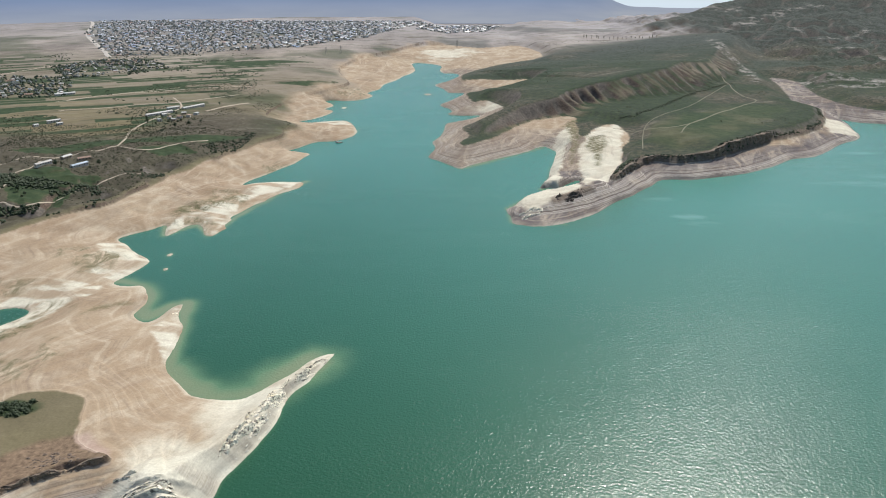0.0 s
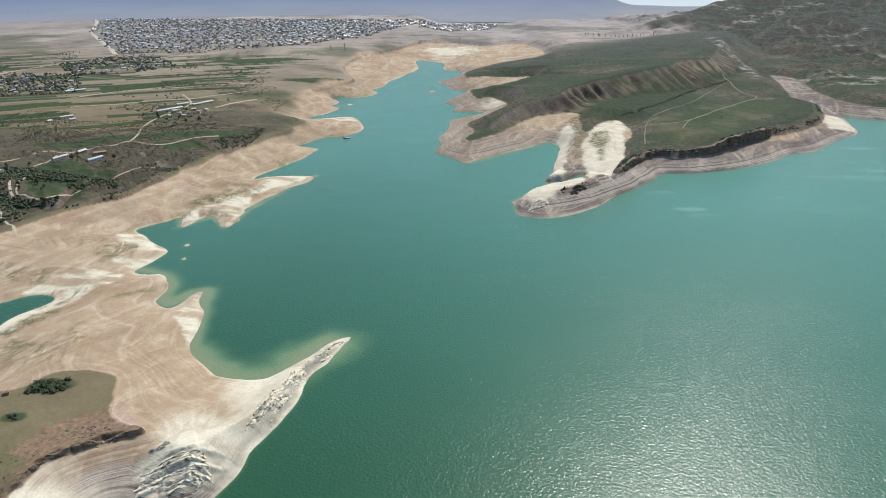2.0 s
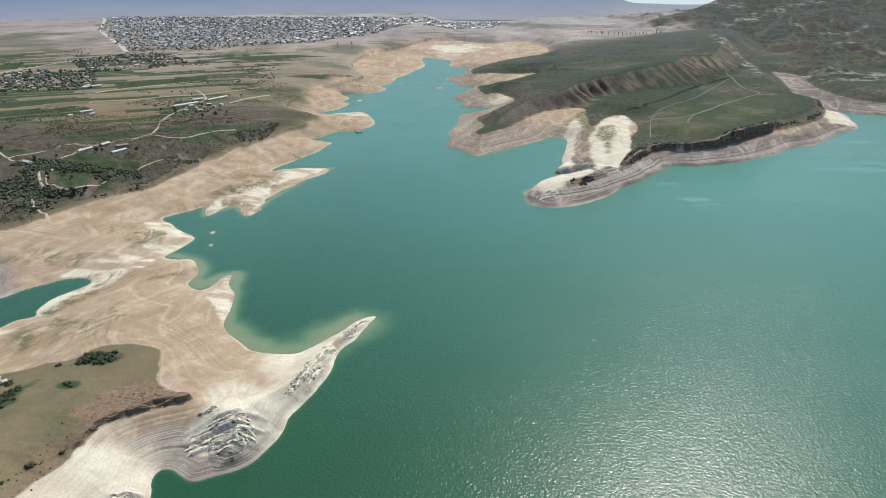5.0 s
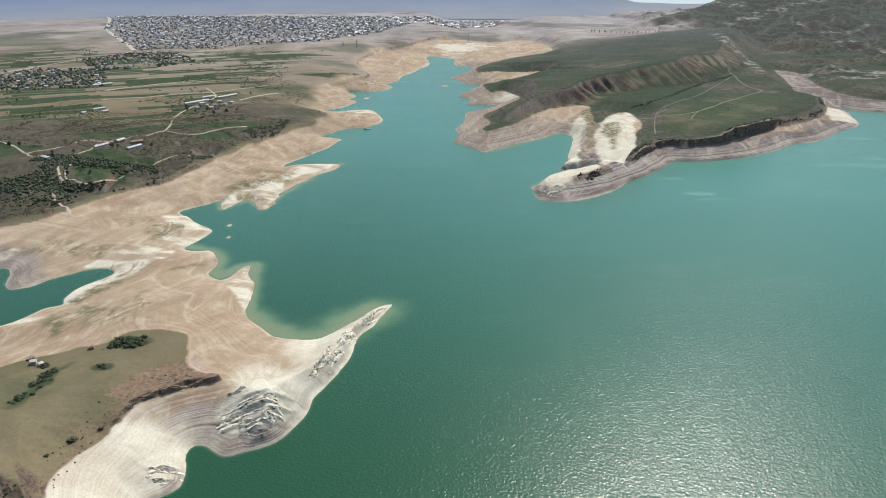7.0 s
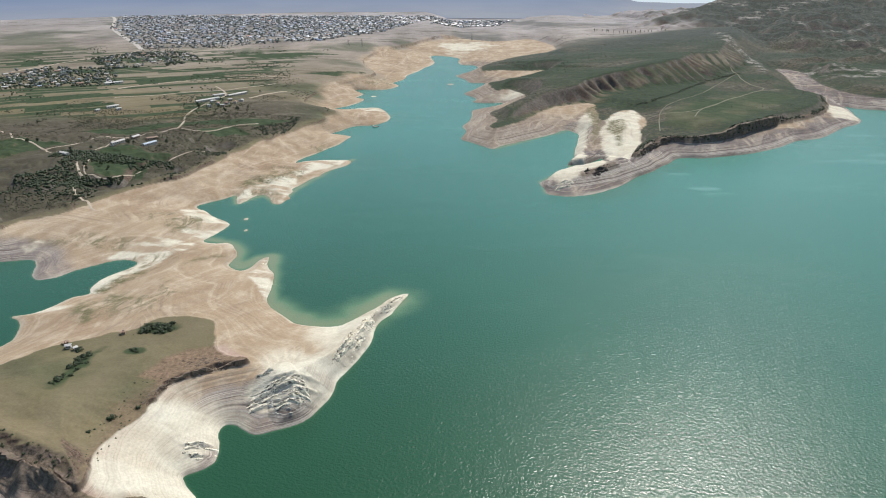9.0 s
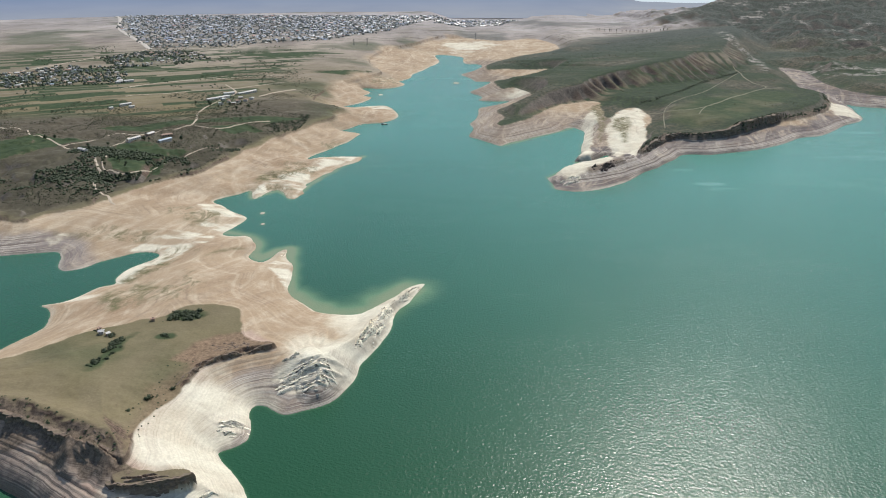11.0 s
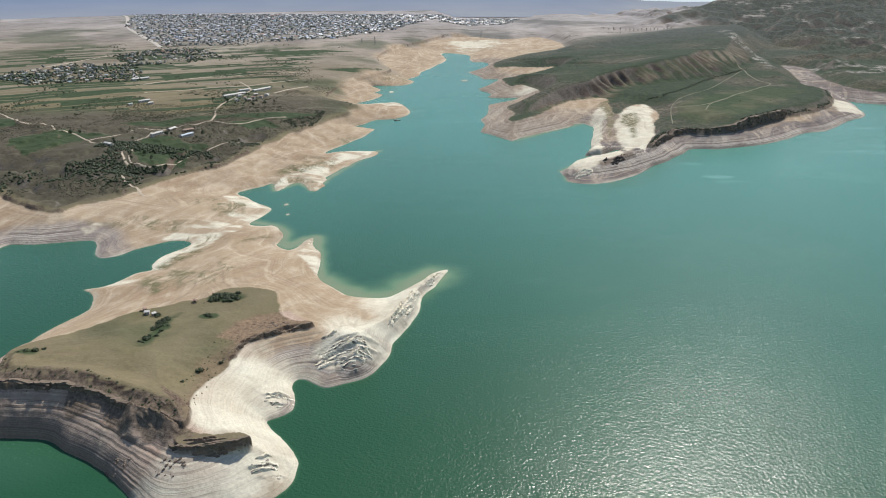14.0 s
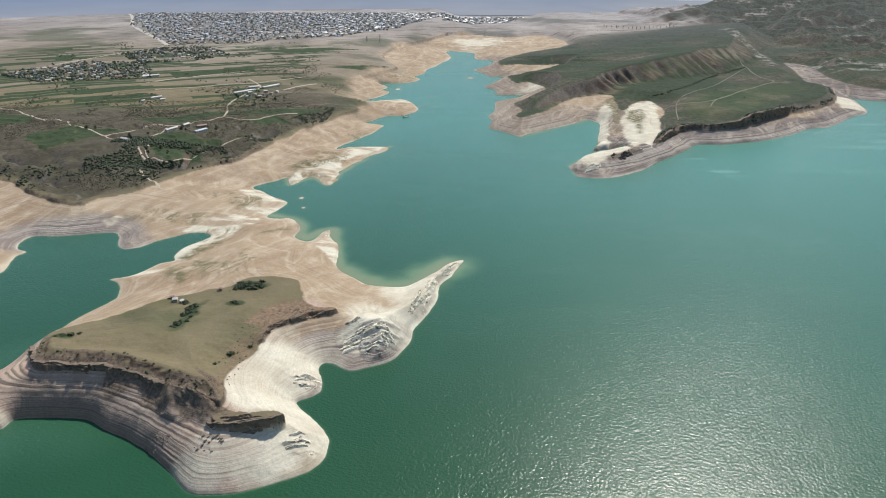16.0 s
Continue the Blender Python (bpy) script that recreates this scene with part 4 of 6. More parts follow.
SCRUB = smooth(G_IN, 2, 18) * (1 - on_plain) * (1 - G_EAST) * smooth(G_HEAD, 0.5, 0.2) * smooth(GY, 1300, 1000) + G_EAST * 0.9 * smooth(GY - 0.9 * GX, 2000, 1700)
SCRUB *= np.where((green > 0.95) & (GX < 0), 0.1, 1.0)
SCRUB = np.clip(SCRUB + 0.8 * G_EAST * smooth(GH, 55, 85), 0, 1) * (1 - 0.75 * G_SPUR)
SCRUB *= 1 - 0.85 * areas(GX, GY, PLAIN_FIELDS[-1:], 12.0, 14.0 * fbm(GX, GY, 40, 3, 86))
CRAG_LINES = [
    ([(778, 2848), (918, 2930), (998, 2871), (1078, 2920)], 26),
    ([(908, 2562), (966, 2675), (1043, 2697), (1170, 2816), (1243, 2845), (1363, 2881)], 34),
    ([(1053, 2382), (1039, 2267), (1033, 2140), (1140, 2194), (1228, 2267)], 16),
    ([(718, 1566), (774, 1560), (811, 1516), (901, 1538)], 34),
    ([(730, 1486), (782, 1457), (859, 1458)], 26),
    ([(1040, 1990), (1044, 1909), (1062, 1841)], 34),
    ([(698, 2087), (655, 1835), (665, 1776), (663, 1688), (625, 1519)], 22),
]
CRAG = zero.copy()
for line, wide in CRAG_LINES:
    p = np.array(line, float)
    lo, hi = p.min(0) - 2 * wide, p.max(0) + 2 * wide
    near = (GX > lo[0]) & (GX < hi[0]) & (GY > lo[1]) & (GY < hi[1])
    d_line, _ = to_segments(GX[near], GY[near], p[:-1], p[1:])
    CRAG[near] = np.maximum(CRAG[near], 1 - smooth(d_line + 0.6 * wide * fbm(GX[near], GY[near], 40, 4, 99), 0.3 * wide, 1.1 * wide))
MOSS = spots(GX, GY, [(-300, 372, 34, 22), (-268, 385, 18, 40), (-270, 640, 30, 50), (-330, 560, 30, 26), (-262, 735, 26, 40), (-245, 880, 26, 30), (196, 975, 20, 36), (-380, 500, 50, 20), (-300, 1000, 30, 40), (-230, 1480, 40, 70), (-320, 470, 26, 26)], fbm(GX, GY, 26, 4, 5))
WOB = fbm(GX, GY, 26, 4, 5)
ROCKY = 0.8 * areas(GX, GY, BROKEN_AREAS[1:], 1.5, 2.0 * WOB)
for line, reach_in, ragged in ((HEAD_CLIFF, 7.5, 4.0), (FULL_CLIFF[:15], 6.0, 3.0)):
    p = np.array(line, float)
    lo, hi = p.min(0) - 25, p.max(0) + 25
    near = (GX > lo[0]) & (GX < hi[0]) & (GY > lo[1]) & (GY < hi[1])
    d_line, _ = to_segments(GX[near], GY[near], p[:-1], p[1:])
    ROCKY[near] = np.maximum(ROCKY[near], np.where((GX[near] > -282) & (GX[near] < -205) & (GY[near] < 240), 1.0, G_UP[near]) * (1 - smooth(d_line + 2 * ragged * fbm(GX[near], GY[near], 12, 4, 94), reach_in - 2, reach_in + 3)))
ROCKY = np.maximum(ROCKY, 0.65 * smooth(G_IN, 0.3, 1.0) * smooth(G_IN, 5.5, 3.0) * (1 - G_EAST) * (G_HEAD < 0.1) * smooth(WOB, -0.15, 0.15) * smooth(GY, 1000, 900))
OLIVE = areas(GX, GY, OLIVE_AREAS, 5.0, 7.0 * WOB)
brown_line = np.array(BROWN_LINE, float)
BROWN = zero.copy()
near = (GX > -480) & (GX < -150) & (GY > 90) & (GY < 260)
BROWN[near] = 1 - smooth(to_segments(GX[near], GY[near], brown_line[:-1], brown_line[1:])[0] + 12 * WOB[near], 28, 60)
BROWN = np.where(G_UP > 0.5, 0, BROWN)
BARE_SLOPE = [(-201, 159), (-215, 176), (-220, 205), (-222, 225), (-211, 248), (-206, 268), (-200, 276), (-194, 240), (-199, 223), (-202, 200), (-200, 171)]
BROWN = np.maximum(BROWN, 0.55 * areas(GX, GY, [BARE_SLOPE], 5.0, 5.0 * WOB))
BROWN = np.maximum(BROWN, areas(GX, GY, BROKEN_AREAS[:1], 2.5, 4.0 * WOB))
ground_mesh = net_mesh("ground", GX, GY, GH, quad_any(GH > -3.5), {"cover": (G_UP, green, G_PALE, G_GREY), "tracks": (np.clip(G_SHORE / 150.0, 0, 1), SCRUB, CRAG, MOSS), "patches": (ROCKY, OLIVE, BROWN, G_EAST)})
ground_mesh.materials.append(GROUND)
tagged(new("ground", ground_mesh), "bare drawdown banks with level rings and dry uplands", "ground", kind="structure")
wx, wy, wh, ws = (v[::2, ::2] for v in (GX, GY, GH, G_SHORE))
silt = 0.35 * np.exp(-np.clip(-wh, 0, None) / 0.6)
for line, wide in SILT_LINES:
    p = np.array(line, float)
    lo, hi = p.min(0) - 6 * wide, p.max(0) + 6 * wide
    near = (wx > lo[0]) & (wx < hi[0]) & (wy > lo[1]) & (wy < hi[1])
    d_line, _ = to_segments(wx[near], wy[near], p[:-1], p[1:])
    silt[near] = np.maximum(silt[near], 0.9 * np.exp(-((np.clip(d_line + 0.7 * wide * fbm(wx[near], wy[near], 30, 3, 95), 0, None) / wide) ** 2.6)))
slick_sheen = spots(wx, wy, SLICKS, fbm(wx, wy, 40, 3, 96)) * 0.6
plume = smooth(fbm(wx, wy, 160, 3, 91), 0.1, 0.6) * smooth(ws, -60, -5) * 0.5
# grows with distance, where painted sky reflection pales the water
sky_tint = np.maximum(smooth(wy + 0.6 * np.clip(wx + 150, 0, None), 90, 1250), 0) * (1 + 0.12 * fbm(wx, wy, 260, 3, 97))
sky_tint = np.clip(sky_tint, 0, 1)
water_mesh = net_mesh("water", wx, wy, np.zeros_like(wx), quad_any(wh < 0.6), {"silt": (silt, plume, sky_tint, slick_sheen)})
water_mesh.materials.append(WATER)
tagged(new("water", water_mesh), "rippled green reservoir water with silty shallows", "water", kind="structure")


def disc():
    bm = bmesh.new()
    bmesh.ops.create_circle(bm, cap_ends=True, segments=90, radius=110.4)
    bmesh.ops.translate(bm, verts=bm.verts, vec=(*CENTRE, -0.004))
    return bm


def part(name, bm, material, parent=None, label=""):
    """One mesh object from a bmesh, under a thing or a part."""
    me = bpy.data.meshes.new(name)
    bm.to_mesh(me)
    bm.free()
    for mat in material if isinstance(material, (list, tuple)) else (material,):
        me.materials.append(mat)
    ob = new(name, me)
    ob.parent = parent
    if label:
        ob["label"] = label
    return ob


middle = tagged(part("water_middle", disc(), WATER), "rippled green open reservoir water", "water", kind="structure")
layer = middle.data.color_attributes.new("silt", "FLOAT_COLOR", "POINT")
layer.data.foreach_set("color", np.zeros(4 * len(middle.data.vertices), np.float32))

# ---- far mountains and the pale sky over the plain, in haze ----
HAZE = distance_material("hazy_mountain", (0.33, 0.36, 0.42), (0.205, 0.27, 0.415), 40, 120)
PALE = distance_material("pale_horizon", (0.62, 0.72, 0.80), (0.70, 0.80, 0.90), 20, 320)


def far_range(name, a0, a1, r0, r1, top, material, label, seed, low):
    az = np.radians(np.arange(a0, a1, 0.25))
    k = np.linspace(0, 1, 24)
    A, K = np.meshgrid(az, k)
    R = r0 + (r1 - r0) * K
    X, Y = CENTRE[0] + R * np.sin(A), CENTRE[1] + R * np.cos(A)
    fall = smooth(np.degrees(A), low, low - 8)
    crest = 14 + top * fall * (1 + 0.35 * fbm(X, Y, 900, 3, seed))
    Z = 30 + K**1.5 * crest + 30 * K * fbm(X, Y, 260, 4, seed + 3) * (0.15 + fall)
    me = net_mesh(name, X, Y, Z, np.ones((len(k) - 1, len(az) - 1), bool), {})
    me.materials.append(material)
    return tagged(new(name, me), label, "mountains", kind="structure")


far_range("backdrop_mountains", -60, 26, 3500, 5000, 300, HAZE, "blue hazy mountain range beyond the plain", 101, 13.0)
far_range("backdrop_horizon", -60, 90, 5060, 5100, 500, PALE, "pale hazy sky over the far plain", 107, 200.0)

# ---- things: materials ----
LEAF = plain("dark_green_leaves", (0.035, 0.052, 0.018), 0.75, 0.45, 1.3)
SCRUB_LEAF = plain("dusty_scrub_leaves", (0.050, 0.055, 0.024), 0.85, 0.45, 0.9)
ORCHARD_LEAF = plain("green_orchard_leaves", (0.055, 0.076, 0.040), 0.8, 0.4, 0.8)
# town trees: distance haze put into a pale grey leaf colour
HAZED_LEAF = plain("hazed_garden_leaves", (0.165, 0.180, 0.162), 0.85, 0.35, 0.6)
BARK = plain("grey_bark", (0.16, 0.12, 0.08), 0.9)
DIRT = plain("pale_dirt_track", (0.44, 0.37, 0.28), 0.95, 0.18, 0.3)
PATH = plain("worn_earth_path", (0.205, 0.19, 0.125), 0.95, 0.18, 0.3)
GRAVEL = plain("grey_gravel_road", (0.47, 0.43, 0.37), 0.9, 0.12, 0.3)
PLASTER = plain("whitewashed_plaster", (0.62, 0.58, 0.51), 0.85, 0.15, 0.9)
MUDWALL = plain("mud_brick_wall", (0.40, 0.31, 0.22), 0.9, 0.2, 0.9)
TIN = plain("weathered_white_roof_sheet", (0.56, 0.54, 0.50), 0.65, 0.2, 0.5)
BLUE_TIN = plain("pale_blue_roof_sheet", (0.48, 0.55, 0.62), 0.4, 0.12, 0.5)
RUST = plain("rusty_roof_sheet", (0.33, 0.21, 0.15), 0.6, 0.25, 0.7)
DARK = plain("dark_opening", (0.03, 0.028, 0.026), 0.6, 0.2, 1.0)
PALE_ROCK = plain("pale_limestone_rock", (0.68, 0.645, 0.55), 0.92, 0.25, 0.6)
BROWN_ROCK = plain("brown_cliff_rock", (0.19, 0.145, 0.11), 0.92, 0.35, 0.6)


def town_roof_material():
    m = Mat("town_roof_sheets", 0.42)
    ramp = m.n("ShaderNodeValToRGB")
    ramp.color_ramp.interpolation = "CONSTANT"
    stops = [(0.0, (0.74, 0.76, 0.79)), (0.22, (0.52, 0.55, 0.59)), (0.46, (0.50, 0.49, 0.48)), (0.68, (0.34, 0.37, 0.42)), (0.85, (0.30, 0.40, 0.58)), (0.95, (0.42, 0.20, 0.15))]
    for k, (at, c) in enumerate(stops):
        e = ramp.color_ramp.elements[k] if k < 2 else ramp.color_ramp.elements.new(at)
        e.position, e.color = at, (*c, 1)
    m.link(m.n("ShaderNodeNewGeometry").outputs["Random Per Island"], ramp.inputs["Fac"])
    c = m.mix(m.math("MULTIPLY", m.span(m.noise(0.8, 4), 0.4, 0.7), 0.3), ramp.outputs["Color"], (0.3, 0.28, 0.26))
    return m.colour(c)


TOWN_ROOF = town_roof_material()
rng = random.Random(7)


# ---- things: builders ----
def box(bm, x0, y0, z0, x1, y1, z1):
    v = [bm.verts.new((x, y, z)) for z in (z0, z1) for x, y in ((x0, y0), (x1, y0), (x1, y1), (x0, y1))]
    for f in ((3, 2, 1, 0), (4, 5, 6, 7), (0, 1, 5, 4), (1, 2, 6, 5), (2, 3, 7, 6), (3, 0, 4, 7)):
        bm.faces.new([v[k] for k in f])


def prism(bm, half, y0, y1, z0, rise, thick=0.25):
    """A gable roof slab along y, with real thickness and eaves."""
    ends = []
    for y in (y0, y1):
        ends.append([bm.verts.new(p) for p in ((-half, y, z0), (0, y, z0 + rise), (half, y, z0), (half, y, z0 - thick), (0, y, z0 + rise - thick), (-half, y, z0 - thick))])
    a, b = ends
    for k in range(6):
        j = (k + 1) % 6
        bm.faces.new((a[k], a[j], b[j], b[k]))
    bm.faces.new((a[0], a[5], a[4], a[1]))
    bm.faces.new((a[1], a[4], a[3], a[2]))
    bm.faces.new((b[1], b[4], b[5], b[0]))
    bm.faces.new((b[2], b[3], b[4], b[1]))
    bmesh.ops.recalc_face_normals(bm, faces=bm.faces)


def gabled_walls(bm, half, y0, y1, z1, rise):
    a = [bm.verts.new(p) for p in ((-half, y0, -1.5), (half, y0, -1.5), (half, y0, z1), (0, y0, z1 + rise), (-half, y0, z1))]
    b = [bm.verts.new(p) for p in ((-half, y1, -1.5), (half, y1, -1.5), (half, y1, z1), (0, y1, z1 + rise), (-half, y1, z1))]
    bm.faces.new(a)
    bm.faces.new(b[::-1])
    for k in (0, 1, 4):
        j = (k + 1) % 5
        bm.faces.new((b[k], b[j], a[j], a[k]))
    bmesh.ops.recalc_face_normals(bm, faces=bm.faces)


def building(kind, width, length, tall, rise, wall_mat, roof_mat, windows, label, category, group=""):
    """A gabled building: walls, roof, a door and windows along both sides."""
    home = tagged(new(kind), label, category, group)
    bm = bmesh.new()
    gabled_walls(bm, width / 2, -length / 2, length / 2, tall, rise)
    part("wall", bm, wall_mat, home)
    bm = bmesh.new()
    prism(bm, width / 2 + 0.5, -length / 2 - 0.5, length / 2 + 0.5, tall + 0.15, rise + 0.1)
    part("roof", bm, roof_mat, home)
    for s in (-1, 1):
        for k in range(windows):
            y = -length / 2 + length * (k + 0.5) / windows
            bm = bmesh.new()
            box(bm, s * width / 2 - 0.06, y - 0.6, 0.9, s * width / 2 + 0.06, y + 0.6, 2.1)
            part("window", bm, DARK, home)
    bm = bmesh.new()
    box(bm, -0.7, -length / 2 - 0.06, 0.0, 0.7, -length / 2 + 0.06, 2.2)
    part("door", bm, RUST, home)
    return home


def at_ground(x, y, turn=0.0, sink=0.0, size=1.0):
    return pose(x, y, height(x, y) - sink, 0, 0, turn) @ Matrix.Scale(size, 4)


def put_thing(ob, x, y, turn=0.0, sink=0.0):
    ob.matrix_basis = pose(x, y, height(x, y) - sink, 0, 0, turn)
    return ob


def between(kind, p, q, width, tall, rise, wall_mat, roof_mat, windows, label, category, group=""):
    """A long building whose ridge runs from p to q."""
    length = 0.82 * math.hypot(q[0] - p[0], q[1] - p[1])
    home = building(kind, width, length, tall, rise, wall_mat, roof_mat, windows, label, category, group)
    turn = math.degrees(math.atan2(q[1] - p[1], q[0] - p[0])) - 90
    return put_thing(home, (p[0] + q[0]) / 2, (p[1] + q[1]) / 2, turn)


def clump(bm, centre, size, sub, jag, r):
    """One ragged ball of foliage."""
    made = bmesh.ops.create_icosphere(bm, subdivisions=sub, radius=1.0)
    squash = r.uniform(0.65, 0.95)
    for v in made["verts"]:
        k = size * (1 + r.uniform(-jag, jag))
        v.co = Vector((v.co.x * k, v.co.y * k, v.co.z * k * squash)) + Vector(centre)


def bush_mesh(name, seed, size):
    r = random.Random(seed)
    bm = bmesh.new()
    for k in range(9):
        a, d = r.uniform(0, 6.28), size * r.uniform(0.1, 0.75)
        s = size * r.uniform(0.28, 0.5)
        clump(bm, (d * math.cos(a), d * math.sin(a), s * 0.6 + r.uniform(0, 0.35) * size), s, 2 if k < 3 else 1, 0.28, r)
    for _ in range(70):
        a, d, z = r.uniform(0, 6.28), size * r.uniform(0.4, 1.1), size * r.uniform(0.1, 1.05)
        c = Vector((d * math.cos(a), d * math.sin(a), z * (1.15 - 0.5 * d / size)))
        u, w = Vector((r.uniform(-1, 1), r.uniform(-1, 1), r.uniform(-1, 1))) * 0.16 * size, Vector((r.uniform(-1, 1), r.uniform(-1, 1), r.uniform(-1, 1))) * 0.12 * size
        bm.faces.new([bm.verts.new(c + o) for o in (u, w, -u, -w)])
    me = bpy.data.meshes.new(name)
    bm.to_mesh(me)
    bm.free()
    me.materials.append(LEAF)
    return me


def tree_thing(name, seed, tall, spread, label, slim=False):
    r = random.Random(seed)
    top = tagged(new(name), label, "tree")
    bm = bmesh.new()
    bmesh.ops.create_cone(bm, cap_ends=True, segments=7, radius1=0.045 * tall, radius2=0.012 * tall, depth=tall * 0.7)
    bmesh.ops.translate(bm, verts=bm.verts, vec=(0, 0, tall * 0.33))
    for k in range(4):
        a = k * 1.6 + r.uniform(0, 0.8)
        limb = bmesh.ops.create_cone(bm, cap_ends=True, segments=5, radius1=0.018 * tall, radius2=0.006 * tall, depth=tall * 0.34)
        m = pose(0, 0, tall * r.uniform(0.3, 0.45), 0, 0, math.degrees(a)) @ pose(0, 0, 0, 0, 25 if slim else 48) @ pose(0, 0, tall * 0.17)
        bmesh.ops.transform(bm, verts=limb["verts"], matrix=m)
    part("trunk", bm, BARK, top)
    bm = bmesh.new()
    for k in range(22):
        a, u = r.uniform(0, 6.28), r.uniform(0, 1)
        z = tall * (0.32 + 0.62 * u)
        d = spread * r.uniform(0.1, 0.85) * math.sin(3.14 * (0.18 + 0.75 * u))
        clump(bm, (d * math.cos(a), d * math.sin(a), z), spread * r.uniform(0.22, 0.42), 1, 0.3, r)
    for _ in range(90):
        a, u = r.uniform(0, 6.28), r.uniform(0, 1)
        d = spread * r.uniform(0.6, 1.1) * math.sin(3.14 * (0.18 + 0.75 * u))
        c = Vector((d * math.cos(a), d * math.sin(a), tall * (0.3 + 0.68 * u)))
        p, q = (Vector((r.uniform(-1, 1), r.uniform(-1, 1), r.uniform(-1, 1))) * 0.11 * spread for _ in range(2))
        bm.faces.new([bm.verts.new(c + o) for o in (p, q, -p, -q)])
    part("crown", bm, LEAF, top)
    return top


def ribbon(name, line, width, material, label):
    """A track laid on the ground along a line."""
    p = spline(line, 10, closed=False)
    keep = [p[0]]
    for q in p[1:]:
        if math.hypot(*(q - keep[-1])) > 1.6:
            keep.append(q)
    p = np.array(keep)
    t = np.gradient(p, axis=0)
    t /= np.hypot(*t.T)[:, None] + 1e-9
    wide = width * (1 + 0.25 * fbm(p[:, 0], p[:, 1], 14, 2, 121))
    bm = bmesh.new()
    rows = []
    for (x, y), (tx, ty), w in zip(p, t, wide):
        row = []
        for k in (-0.5, -0.17, 0.17, 0.5):
            px, py = x - ty * w * k, y + tx * w * k
            row.append(bm.verts.new((px, py, height(px, py) + (0.22 if abs(k) < 0.3 else 0.05))))
        rows.append(row)
    for a, b in zip(rows, rows[1:]):
        for k in range(3):
            bm.faces.new((a[k], a[k + 1], b[k + 1], b[k]))
    bmesh.ops.recalc_face_normals(bm, faces=bm.faces)
    return tagged(part(name, bm, material), label, "road", kind="structure")


def rock_mesh(name, seed, long, wide, tall, material):
    """An angular ledge of rock."""
    r = random.Random(seed)
    bm = bmesh.new()
    made = bmesh.ops.create_icosphere(bm, subdivisions=2, radius=1.0)
    for v in made["verts"]:
        q = Vector((round(v.co.x * 1.6) / 1.6, round(v.co.y * 1.6) / 1.6, round(v.co.z * 1.8) / 1.8)) * 0.55 + v.co * 0.45
        k = 1 + r.uniform(-0.16, 0.16)
        v.co = Vector((q.x * long * k, q.y * wide * k, q.z * tall * k))
    me = bpy.data.meshes.new(name)
    bm.to_mesh(me)
    bm.free()
    me.materials.append(material)
    return me


# ---- roads and tracks ----
TRACK_LABEL = "pale dusty dirt track across dry scrub"
ribbon("road_track", [(-657, 818), (-632, 787), (-600, 772), (-558, 732), (-538, 721), (-509, 699), (-492, 690), (-489, 680), (-473, 655), (-467, 648), (-470, 640), (-469, 627), (-452, 605), (-446, 594), (-433, 585), (-426, 582), (-416, 568), (-409, 564)], 2.8, DIRT, TRACK_LABEL)
ribbon("road_track", [(-492, 690), (-494, 723), (-492, 754), (-496, 790), (-489, 813), (-474, 830), (-458, 852), (-446, 869), (-406, 864), (-382, 901), (-350, 935)], 2.8, DIRT, TRACK_LABEL)
ribbon("road_track", [(-558, 732), (-536, 757), (-524, 799), (-502, 807), (-489, 813)], 2.6, DIRT, TRACK_LABEL)
ribbon("road_track", [(-485, 702), (-480, 680), (-466, 654), (-455, 650), (-448, 647), (-432, 654), (-420, 694), (-404, 734), (-394, 760), (-380, 779), (-360, 815)], 1.8, DIRT, TRACK_LABEL)
ribbon("road_track", [(-860, 935), (-822, 915), (-778, 890), (-734, 854), (-703, 825), (-665, 817)], 3.0, DIRT, TRACK_LABEL)
ribbon("road_track", [(-446, 869), (-452, 905), (-470, 960), (-475, 1020), (-467, 1123), (-486, 1178), (-517, 1224)], 3.0, DIRT, TRACK_LABEL)
ribbon("road_track", [(-424, 1129), (-398, 1198), (-382, 1228)], 5.0, DIRT, TRACK_LABEL)
ribbon("road_track", [(-690, 1190), (-640, 1240), (-560, 1290), (-500, 1330), (-420, 1370)], 4.0, DIRT, TRACK_LABEL)
ribbon("road_track", [(-1090, 1180), (-1038, 1241), (-1022, 1292), (-1022, 1362), (-1009, 1443), (-984, 1578), (-969, 1620), (-931, 1682), (-929, 1810)], 6.0, DIRT, TRACK_LABEL)
ribbon("road_highway", [(-1800, 3230), (-1649, 3093), (-1412, 2620), (-1298, 2401), (-1114, 2108), (-1002, 1933), (-929, 1810)], 13.0, GRAVEL, "wide pale gravel road into the town")
ribbon("road_path", [(240, 1087), (277, 1043), (316, 1033), (374, 1088), (419, 1146), (484, 1224), (534, 1284), (527, 1329), (537, 1419), (552, 1480), (558, 1573), (551, 1635), (518, 1611)], 2.2, PATH, "pale worn path over the green plateau")
ribbon("road_path", [(396, 1114), (348, 1058), (318, 995)], 1.6, PATH, "pale worn path over the green plateau")
ribbon("road_path", [(552, 1480), (468, 1342), (400, 1219), (336, 1141), (288, 1072), (269, 1015), (248, 925)], 1.4, PATH, "faint worn path along the gully edge")

ribbon("road_track", [(-644, 1080), (-629, 1097), (-562, 1141), (-487, 1188), (-457, 1228), (-417, 1280)], 3.6, DIRT, TRACK_LABEL)
ribbon("road_track", [(-699, 1166), (-661, 1220), (-614, 1264), (-547, 1328)], 3.6, DIRT, TRACK_LABEL)

